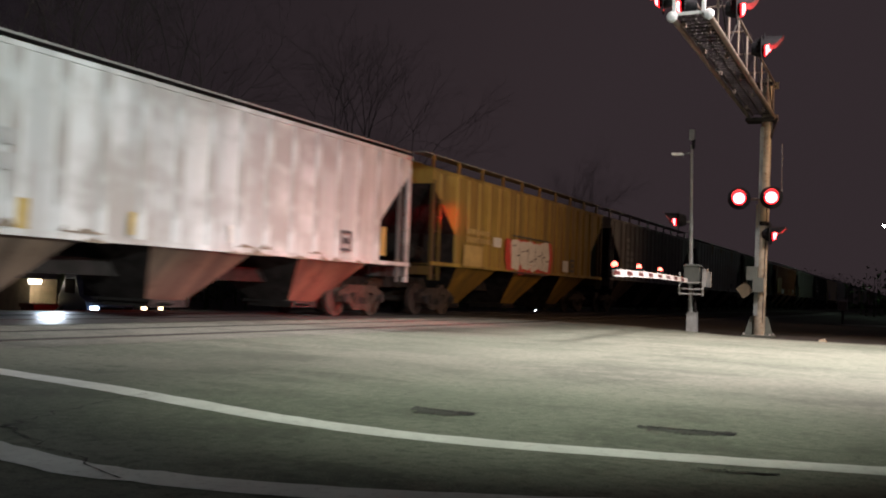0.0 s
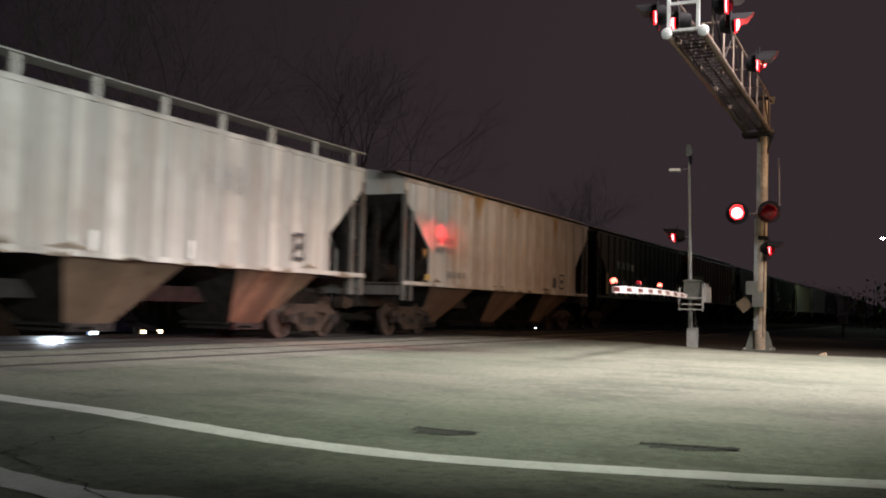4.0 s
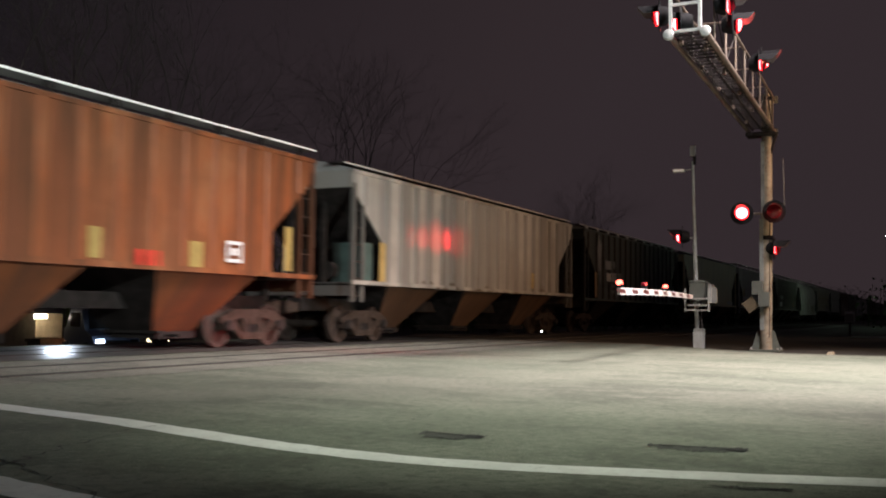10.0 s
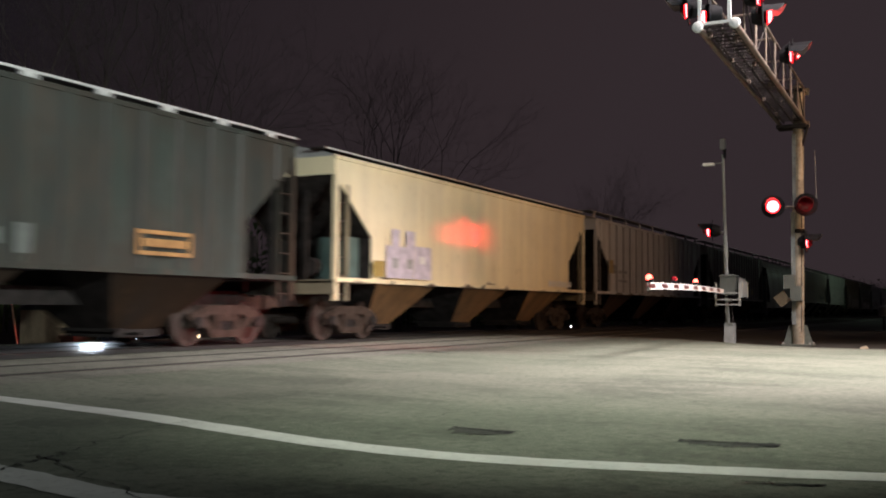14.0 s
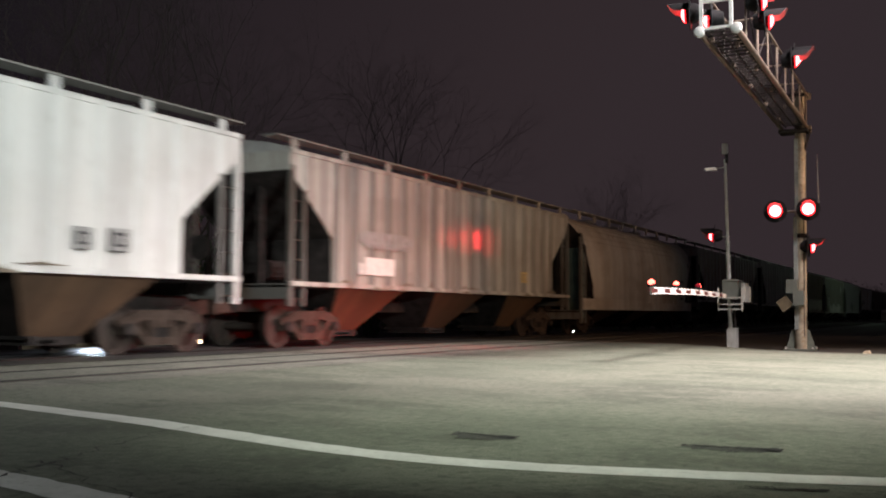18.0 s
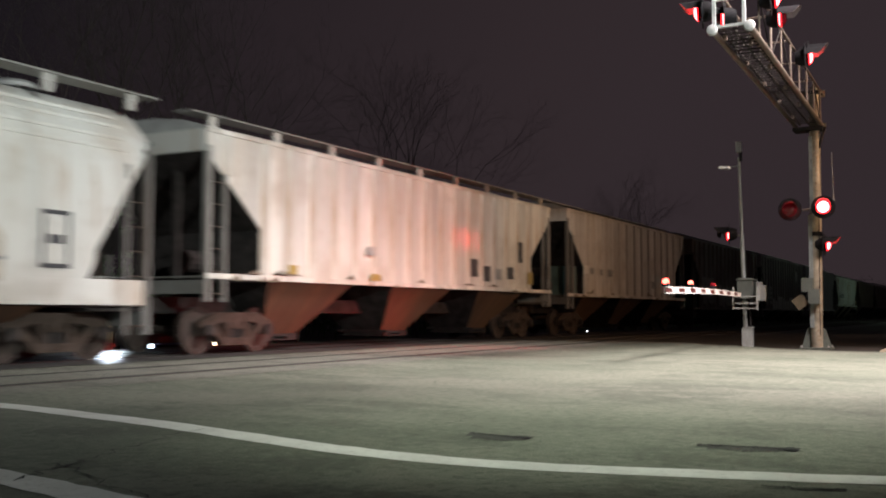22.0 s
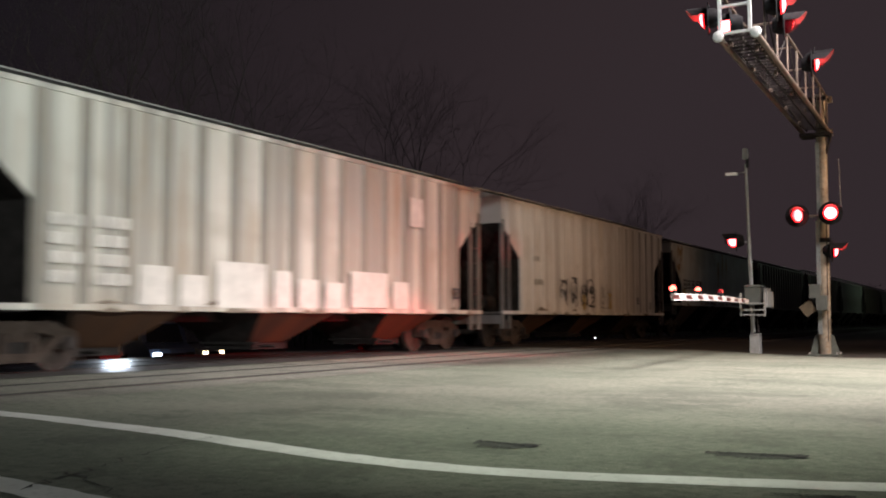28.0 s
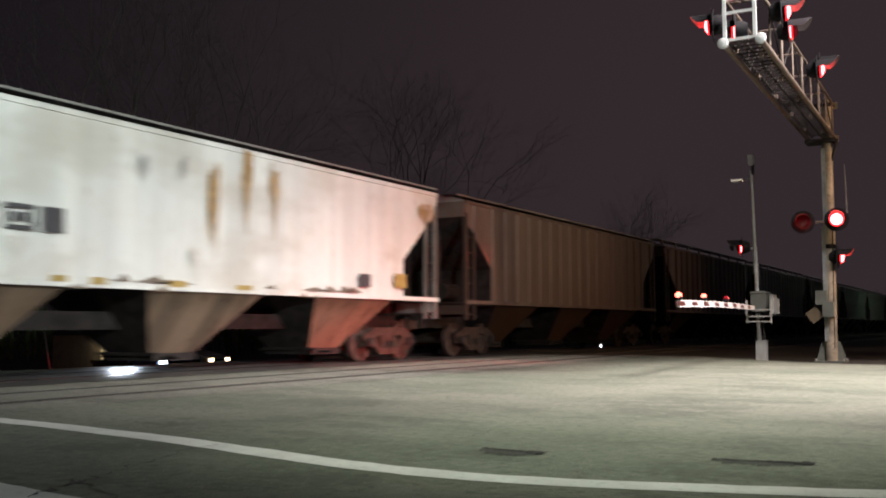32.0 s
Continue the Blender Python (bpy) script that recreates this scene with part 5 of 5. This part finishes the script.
        g.hull([(0.02, y, z) for y, z in prof], [(L - 0.02, y, z) for y, z in prof])
        part("roof", g, M_GREY if walkway != "open" else paint, car)
    if not rounded:
        # thin dark sheets laid over the ends, painting grime and shade there
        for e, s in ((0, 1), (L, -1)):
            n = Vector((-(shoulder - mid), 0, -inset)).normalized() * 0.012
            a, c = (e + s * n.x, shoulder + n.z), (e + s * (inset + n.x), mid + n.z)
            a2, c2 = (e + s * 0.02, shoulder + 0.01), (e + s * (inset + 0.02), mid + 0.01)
            part("slope_sheet", Geo().prism([a, c, c2, a2][::s], -HALF + 0.10, HALF - 0.10), M_DARKSTEEL, car, "sloping end sheet darkened for grime and for the end's shade")
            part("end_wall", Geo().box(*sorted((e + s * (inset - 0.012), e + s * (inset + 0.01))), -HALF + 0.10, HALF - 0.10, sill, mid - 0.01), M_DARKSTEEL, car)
    # roof walkway on posts, with hatches
    zr = H + {"open": 0.44, "rail": 0.30, "solid": 0.27, "thin": 0.16, "white": 0.26, "low": 0.31}[walkway] - (0.12 if rounded else 0)
    wy = 1.18 if walkway != "low" else 0.6
    posts, wide, pmat = {"open": (10, 0.065, paint), "rail": (9, 0.085, paint), "solid": (9, 0.05, grimy), "thin": (8, 0.03, M_DARKSTEEL), "white": (12, 0.05, M_DARKSTEEL), "low": (0, 0, None)}[walkway]
    for s in (-1, 1):
        part("running_board", Geo().box(-0.25, L + 0.25, s * wy - 0.22, s * wy + 0.22, zr - 0.012, zr + 0.02), M_DARKSTEEL if walkway == "thin" else M_GALV, car)
        if walkway in ("white", "thin"):
            part("edge_rail", Geo().box(-0.2, L + 0.2, s * 1.425 - 0.015, s * 1.425 + 0.015, zr - 0.02, zr + 0.022), M_WHITE if walkway == "white" else M_ARM if key in "GHI" else M_GALV, car)
        if key == "H":
            seg = box_mesh("walkway_panel", M_ARM, -0.16, 0.16, -0.02, 0.02, zr - 0.10, zr - 0.02)
            for i in range(11):
                part("walkway_panel", seg, M_ARM, car, at=(0.7 + (L - 1.4) * i / 10, s * 1.42, 0))
        if posts:
            pm = box_mesh("walkway_post", pmat, -wide, wide, -0.03, 0.03, H + 0.02, zr - 0.025)
            for i in range(posts if s < 0 else 6):
                part("walkway_post", pm, pmat, car, at=(0.35 + (L - 0.7) * i / (posts - 1 if s < 0 else 5), s * (wy + 0.18), 0))
    for i in range(5):
        part("roof_hatch", MESH["hatch"], M_GREY, car, at=(L * (i + 0.5) / 5, 0, H + 0.27))
    # hopper bays
    bays = 3
    # bay colour: the side colour mixed darker and browner
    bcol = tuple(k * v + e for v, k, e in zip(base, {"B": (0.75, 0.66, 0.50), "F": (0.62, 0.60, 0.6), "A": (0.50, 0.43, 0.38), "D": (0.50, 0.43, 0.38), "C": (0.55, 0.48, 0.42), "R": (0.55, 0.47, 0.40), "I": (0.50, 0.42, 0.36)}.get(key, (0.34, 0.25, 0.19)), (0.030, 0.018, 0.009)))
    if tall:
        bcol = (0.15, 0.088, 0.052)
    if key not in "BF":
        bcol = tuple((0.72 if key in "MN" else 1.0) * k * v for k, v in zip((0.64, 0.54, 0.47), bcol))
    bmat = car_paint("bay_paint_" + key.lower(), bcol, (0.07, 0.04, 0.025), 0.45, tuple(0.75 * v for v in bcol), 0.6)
    z_top = sill - 0.02
    span = 4.75 * L / 16.5
    for i in range(bays):
        c = L / 2 + (i - (bays - 1) / 2) * span
        q = 1.56 if not tall else 1.30
        low = [(c - 0.58, -0.55, 0.34), (c + 0.58, -0.55, 0.34), (c + 0.58, 0.55, 0.34), (c - 0.58, 0.55, 0.34)]
        high = [(c - q, -1.50, z_top), (c + q, -1.50, z_top), (c + q, 1.50, z_top), (c - q, 1.50, z_top)]
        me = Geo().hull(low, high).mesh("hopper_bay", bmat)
        # the bays' end faces get dark steel to paint the shade on them
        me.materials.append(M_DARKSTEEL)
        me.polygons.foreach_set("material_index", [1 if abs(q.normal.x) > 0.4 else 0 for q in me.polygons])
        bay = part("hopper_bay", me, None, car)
        part("outlet_gate", MESH["gate"], M_DARKSTEEL, bay, at=(c, 0, 0))
    part("center_sill", Geo().box(-0.1, L + 0.1, -0.20, 0.20, 0.78, 1.10), M_DARKSTEEL, car)
    # ends: sill, posts, ladders, coupler, brake gear
    for e, s in ((0, 1), (L, -1)):
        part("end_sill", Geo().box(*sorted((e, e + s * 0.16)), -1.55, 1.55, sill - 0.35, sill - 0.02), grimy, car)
        part("end_platform", Geo().box(*sorted((e, e + s * inset)), -1.5, 1.5, sill - 0.10, sill - 0.05), M_DARKSTEEL, car)
        part("end_panel", Geo().box(*sorted((e + s * 0.10, e + s * 0.16)), -0.75, 0.75, shoulder - 0.05, H - 0.02), grimy if key in "BF" else M_ENDPANEL, car)
        for y in (-1.52, 1.52):
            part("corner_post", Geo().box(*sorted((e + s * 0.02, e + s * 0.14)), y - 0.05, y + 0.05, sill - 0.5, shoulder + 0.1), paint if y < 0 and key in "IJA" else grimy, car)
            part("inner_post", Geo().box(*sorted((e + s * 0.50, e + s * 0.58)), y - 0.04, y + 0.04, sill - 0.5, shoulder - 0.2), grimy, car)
            for k in range(6):
                z = sill - 0.35 + k * 0.42
                if z < shoulder - 0.2:
                    part("rung", MESH["rung"], M_GALV, car, at=(e + s * 0.31, y, z))
        part("stiffener", Geo().box(*sorted((e + s * 0.30, e + s * 0.42)), -0.55, -0.43, 1.1, shoulder - 0.15), M_DARKSTEEL, car)
        part("stiffener", Geo().box(*sorted((e + s * 0.30, e + s * 0.42)), 0.43, 0.55, 1.1, shoulder - 0.15), M_DARKSTEEL, car)
        cp = part("coupler", MESH["coupler"], M_TRUCK, car, at=(e, 0, 0))
        part("air_hose", MESH["hose"], M_RUBBER, cp)
        if s < 0:
            cp.rotation_euler = (0, 0, math.pi)
    if key == "C":
        part("end_plate", Geo().box(0.30, 0.34, -0.95, 0.95, sill - 0.3, shoulder - 0.06), M_ENDPANEL, car, "tall teal grey plate across the car's end")
    if key == "L":
        part("end_sheet", Geo().box(0.18, 0.72, -1.50, -0.95, sill - 0.3, shoulder - 0.3), M_ENDPANEL, car, "teal grey sheet on the car's end")
    if key in "GION":
        part("end_cabinet", Geo().box(0.72, 1.22, -1.42, -0.55, sill - 0.05, sill + 1.0), M_ENDPANEL, car, "teal grey cabinet on the end platform")
    part("brake_wheel", MESH["brakewheel"], M_DARKSTEEL, car, at=(0.0, 0.9, 2.2))
    part("brake_cylinder", Geo().tube((L - 1.4, -0.6, sill + 0.25), (L - 0.7, -0.6, sill + 0.25), 0.17, None, 12), M_DARKSTEEL, car)
    part("air_tank", Geo().tube((0.5, -0.5, sill + 0.3), (1.3, -0.5, sill + 0.3), 0.22, None, 12), M_DARKSTEEL, car)
    # bogies
    sets = []
    for c in (1.52, L - 1.52):
        for s, w in ((-1, "-"), (1, "+")):
            fr = part("side_frame", MESH["frame" + w], M_TRUCK, car, at=(c, 0, 0))
            part("spring_nest", MESH["spring" + w], M_DARKSTEEL, fr)
            for d in (-0.89, 0.89):
                part("bearing_cap", MESH["cap"], M_DARKSTEEL, fr, at=(d, s * 1.10, WHEEL_R))
        part("bolster", MESH["bolster"], M_TRUCK, car, at=(c, 0, 0))
        for d in (-0.89, 0.89):
            w = part("wheelset", MESH["wheelset"], M_WHEEL, car, "rusty steel wheelset rolling on the rails", at=(c + d, 0, WHEEL_R))
            sets.append((w, (c + d, 0, WHEEL_R)))
    if not rounded and min(base) > 0.15:
        rnd = random.Random(ord(key))
        for k in range(16):
            ob = part("grime_splash", rnd.choice(GRIME), M_GRIME, car, at=(rnd.uniform(0.6, L - 0.6), -HALF - 0.003, sill - 0.09 + rnd.choice((0, 0, 0.14))))
            ob.scale = (rnd.uniform(0.6, 1.4), 1, rnd.uniform(0.5, 1.3))
    for i, d in enumerate(DECALS.get(key, ())):
        decal(car, d, (-HALF - 0.005 if not rounded else -1.615) - 0.0012 * i, i)
    return car, x0, sets


train = [hopper_car(s) for s in CARS]

# ---- beyond the train: bare trees, house, waiting vehicles, far lamps ----


def branch(g, a, d, length, r, depth, rnd):
    """A limb that tapers and forks."""
    segs = 3
    p = Vector(a)
    for i in range(segs):
        d = (d + Vector((rnd.uniform(-1, 1), rnd.uniform(-1, 1), rnd.uniform(-0.6, 1))) * 0.16).normalized()
        q = p + d * (length / segs)
        r2 = r * 0.86
        g.tube(p, q, r, r2, 5 if r > 0.05 else 3, False)
        p, r = q, r2
        if depth > 0 and i > 0:
            side = d.orthogonal().normalized()
            side.rotate(Matrix.Rotation(rnd.uniform(0, 6.28), 3, d))
            branch(g, p, (d * 0.75 + side * rnd.uniform(0.5, 0.9)).normalized(), length * rnd.uniform(0.5, 0.72), r * 0.62, depth - 1, rnd)
    if depth > 0:
        for k in range(2):
            side = d.orthogonal().normalized()
            side.rotate(Matrix.Rotation(rnd.uniform(0, 6.28), 3, d))
            branch(g, p, (d + side * rnd.uniform(0.3, 0.7)).normalized(), length * rnd.uniform(0.6, 0.8), r * 0.75, depth - 1, rnd)


def tree(at, height, seed):
    rnd = random.Random(seed)
    ob = thing("bare_tree", "tall leafless winter tree, dark against the night sky", "tree", at, 0, "bare trees beyond the tracks")
    trunk = Geo()
    h = height * 0.34
    p, r = Vector((0, 0, -0.2)), height * 0.014
    for i in range(5):
        q = Vector((0.10 * noise.noise((i, seed, 0)), 0.10 * noise.noise((i, seed, 5)), h * (i + 1) / 5))
        trunk.tube(p, q, r, r * 0.92, 9, False)
        p, r = q, r * 0.92
    part("trunk", trunk, M_BARK, ob)
    for k in range(5):
        limb = Geo()
        a = 6.28 * k / 5 + rnd.uniform(-0.4, 0.4)
        lean = rnd.uniform(0.25, 0.8) if k else 0.05
        branch(limb, p - Vector((0, 0, h * 0.12 * k * 0.5)), Vector((math.cos(a) * lean, math.sin(a) * lean, 1)).normalized(), height * rnd.uniform(0.26, 0.34), r * 0.45, 5, rnd)
        part("limb", limb, M_BARK, ob)


for i, (x, y, h) in enumerate([(40, 44, 23), (47, 43, 21), (55, 48, 20), (72, 42, 23), (112, 36, 17), (122, 40, 14), (84, 52, 18)]):
    tree((x, y, -1.6), h, i + 11)

# far woods and scrub, uncountable
g = Geo()
rnd = random.Random(5)
for i in range(1700):
    u = rnd.random()
    x = 95 + 420 * u
    y = rnd.uniform(-60, 7) if rnd.random() < 0.45 else rnd.uniform(24, 75)
    if rnd.random() < 0.3:
        x, y = rnd.uniform(50, 200), rnd.uniform(50, 85)
    h = rnd.uniform(4.5, 9.5) * (0.85 + 0.9 * u)
    for k in range(48):
        c = Vector((x + rnd.uniform(-1.9, 1.9), y + rnd.uniform(-1.9, 1.9), -1.5 + h * rnd.uniform(0.05, 1.0)))
        s = rnd.uniform(0.15, 0.5)
        a, b2, c2 = [c + Vector((rnd.uniform(-s, s), rnd.uniform(-s, s), rnd.uniform(-s, s))) for _ in range(3)]
        g.poly([a, b2, c2])
    g.tube((x, y, -1.6), (x + rnd.uniform(-0.4, 0.4), y, -1.3 + h * 0.9), 0.09, 0.02, 3, False)
solid("far_woods", g, M_FOLIAGE, "dark scrub and woods far along the line", "woods", "stuff")

# house with beige siding, across the tracks
house = thing("house", "small beige-sided outbuilding with a lit wall lamp", "house", (30.4, 34.0, -1.60))
part("wall", Geo().box(0.0, 1.42, 0.0, 3.0, 0.0, 2.15), M_SIDING, house)
for i in range(12):
    part("siding_board", Geo().box(-0.01, 1.43, -0.035, -0.002, 0.03 + i * 0.175, 0.19 + i * 0.175), M_SIDING, house)
part("roof", Geo().hull([(-0.1, -0.04, 2.15), (1.5, -0.04, 2.15), (1.5, 3.2, 2.15), (-0.1, 3.2, 2.15)], [(-0.1, 1.4, 2.7), (1.5, 1.4, 2.7), (1.5, 1.6, 2.7), (-0.1, 1.6, 2.7)]), M_ROOFING, house)
part("wall_lamp", Geo().box(-0.42, 0.12, -0.55, -0.36, 1.94, 2.12), M_WALLGLOW, house, "glowing lamp at the wall's corner")
part("lamp_bracket", Geo().box(-0.02, 0.04, -0.36, 0.0, 2.0, 2.06), M_GALV, house)
part("downpipe", Geo().tube((1.52, -0.05, 0.0), (1.52, -0.05, 2.1), 0.05, None, 8), M_DARKSTEEL, house)
lamp("house_light", "POINT", (30.5, 32.9, 0.30), (30.7, 34, 0), 26, (1.0, 0.84, 0.62), 0.08)


def wheel_disc(g, x, y, r=0.33, w=0.22):
    g.turned([(r * 0.55, -w / 2), (r, -w / 2 + 0.02), (r, w / 2 - 0.02), (r * 0.55, w / 2)], 18, "y", (x, y, r))
    return g


def waiting_car(at, turn, paint, label, high, lit):
    """A car seen from its front quarter; its nose points along local -y."""
    car = thing("car", label, "car", at, turn, "cars waiting beyond the tracks")
    side = [(-2.2, 0.34), (-2.25, 0.62), (-1.95, 0.82), (-1.0, 0.95), (-0.35, 1.42), (1.1, 1.45), (1.9, 1.0), (2.2, 0.92), (2.25, 0.40)]
    side = [(y, z * high) for y, z in side]
    g = Geo()
    g.hull([(-0.86, y, z) for y, z in side], [(0.86, y, z) for y, z in side])
    part("body", g, paint, car)
    h = high
    part("windscreen", Geo().hull([(-0.70, -1.0, 0.97 * h), (0.70, -1.0, 0.97 * h), (0.62, -0.42, 1.38 * h), (-0.62, -0.42, 1.38 * h)], [(-0.70, -1.03, 0.99 * h), (0.70, -1.03, 0.99 * h), (0.62, -0.45, 1.40 * h), (-0.62, -0.45, 1.40 * h)]), M_GLASS, car)
    for s in (-1, 1):
        part("side_window", Geo().box(*sorted((s * 0.862, s * 0.868)), -0.3, 1.2, 1.0 * h, 1.34 * h), M_GLASS, car)
        part("headlight", Geo().box(s * 0.62 - 0.15, s * 0.62 + 0.15, -2.29, -2.2, 0.63 * h, 0.74 * h), lit if s < 0 or lit is M_AMBER else M_GLASS, car, "headlight of a waiting car")
        for y in (-1.38, 1.36):
            part("wheel", wheel_disc(Geo(), s * 0.78, y, 0.33 * h), M_RUBBER, car)
    part("bumper", Geo().box(-0.80, 0.80, -2.33, -2.26, 0.36 * h, 0.54 * h), M_BLACK, car)
    part("grille", Geo().box(-0.42, 0.42, -2.29, -2.258, 0.58 * h, 0.72 * h), M_BLACK, car)
    return car


waiting_car((34.2, 33.2, -1.60), 8, M_DARKPAINT, "dark pickup with warm headlights waiting beyond the tracks", 1.48, M_AMBER)
waiting_car((29.1, 29.0, -1.52), -30, M_BLUEPAINT, "blue car with a cool white headlight beyond the tracks", 1.6, M_CARLED)
post = thing("marker_post", "thin white leaning marker post beyond the tracks", "post", (18.0, 22.0, -0.62))
part("shaft", Geo().tube((0.08, 0, 0.0), (-0.22, 0, 1.5), 0.028, None, 8), M_WHITE, post)
part("foot", Geo().box(-0.02, 0.18, -0.1, 0.1, -0.08, 0.06), M_GALV, post)
solid("crate", Geo().box(19.5, 20.25, 21.6, 22.1, -0.75, -0.12).box(19.45, 20.3, 21.56, 22.14, -0.12, -0.03), M_CRATE, "pale crate standing beyond the tracks", "crate")

# small far lights and the mercury lamp down the line
farlight = thing("dwarf_signal", "small white ground light beyond the tracks", "signal light", (80.4, 30.0, -1.25))
part("stem", Geo().tube((0, 0, 0), (0, 0, 0.45), 0.05, None, 8), M_GALV, farlight)
part("lens", Geo().turned([(0.02, 0.40), (0.065, 0.43), (0.075, 0.49), (0.03, 0.54)], 12), M_COOLGLOW, farlight, "glowing white lens")
street = thing("street_lamp", "far mercury street lamp on a wooden pole", "street lamp", (110.0, 3.2, -0.2))
part("pole", Geo().tube((0, 0, 0), (0, 0, 9.4), 0.14, 0.10, 10), M_BARK, street)
part("arm", Geo().tube((0, 0, 9.0), (0, 0.75, 9.3), 0.03, None, 6), M_GALV, street)
part("luminaire", Geo().turned([(0.10, 9.36), (0.26, 9.28), (0.24, 9.22)], 14, "z", (0, 0.8, 0)), M_GALV, street)
part("bulb", Geo().turned([(0.05, 9.02), (0.20, 9.10), (0.22, 9.22)], 14, "z", (0, 0.8, 0)), M_FARGLOW, street, "glowing greenish white bulb")
bush = thing("evergreen_bush", "green leafy bush lit by the far lamp", "bush", (104.0, 0.6, -0.3))
g = Geo()
rnd = random.Random(8)
for k in range(700):
    a, z = rnd.uniform(0, 6.28), rnd.uniform(0.4, 7.0)
    rr = 2.3 * math.sqrt(rnd.random()) * math.sin(math.pi * min(1, (z + 0.8) / 8.2)) ** 0.6
    c = Vector((rr * math.cos(a), rr * math.sin(a), z))
    g.poly([c + Vector((rnd.uniform(-0.2, 0.2), rnd.uniform(-0.2, 0.2), rnd.uniform(-0.2, 0.2))) for _ in range(3)])
part("leaves", g, M_FOLIAGE, bush)
part("stem", Geo().tube((0, 0, -0.1), (0, 0, 5.5), 0.12, 0.03, 7), M_BARK, bush)
# pale colour paints the light that falls on this strip of ground
M_LITDRIVE = asphalt("lit_drive_pale", (0.20, 0.20, 0.17), (0.32, 0.32, 0.28), 0.3)
solid("lit_drive_strip", grid(spread((48.0, 51.2, 0.8)), spread((-14, 4.0, 1.0)), lambda x, y: verge(x, y) + 0.03), M_LITDRIVE, "strip of drive across the dark verge, its pale colour standing for light", "drive", "structure")
mailbox = thing("mailbox", "small pale mailbox on a post beside the drive", "mailbox", (52.2, 3.65, -0.2))
part("post", Geo().box(-0.05, 0.05, -0.05, 0.05, 0.0, 0.80), M_BARK, mailbox)
part("box", Geo().prism([(-0.26, 0.76), (0.26, 0.76), (0.26, 1.16), (0.16, 1.28), (-0.16, 1.28), (-0.26, 1.16)][::-1], -0.21, 0.21), M_ARM, mailbox)
part("door", Geo().box(-0.275, -0.262, -0.18, 0.18, 0.80, 1.18), M_GALV, mailbox)
stone = Geo().hull([(22.70, 1.90, 0.0), (22.84, 1.88, 0.0), (22.87, 2.06, 0.0), (22.72, 2.09, 0.0)], [(22.73, 1.94, 0.09), (22.81, 1.93, 0.10), (22.82, 2.02, 0.08), (22.74, 2.04, 0.07)])
solid("kerb_stone", stone, M_CRATE, "small pale stone at the pavement's edge", "stone")


def travelled(t):
    i = min(31, int(t))
    return TRAVEL[i] + (TRAVEL[i + 1] - TRAVEL[i]) * (t - i)


def motions():
    """All that moves: the cars, their wheels, the turning lamp lenses."""
    spin = 80.0 / 57.2958 * WHEEL_R
    ticks, s = [], 0.0
    t = 0.0
    while t < 32.0:
        ticks.append(t)
        t = max(t + 2 / FPS, round((t + spin / 9.5) * FPS) / FPS)
    ticks.append(32.0)
    for car, x0, sets in train:
        walk(car, [(t, pose(x0 - TRAVEL[t], MAIN_Y, RAIL_TOP)) for t in range(33)])
        for w, at in sets:
            walk(w, [(t, pose(*at, 0, -travelled(t) / WHEEL_R * 57.2958, 0)) for t in ticks])
    for ob, turns in turning:
        at = tuple(ob.location)
        walk(ob, [(t, pose(*at, 0, 0, a)) for t, a in turns])


motions()
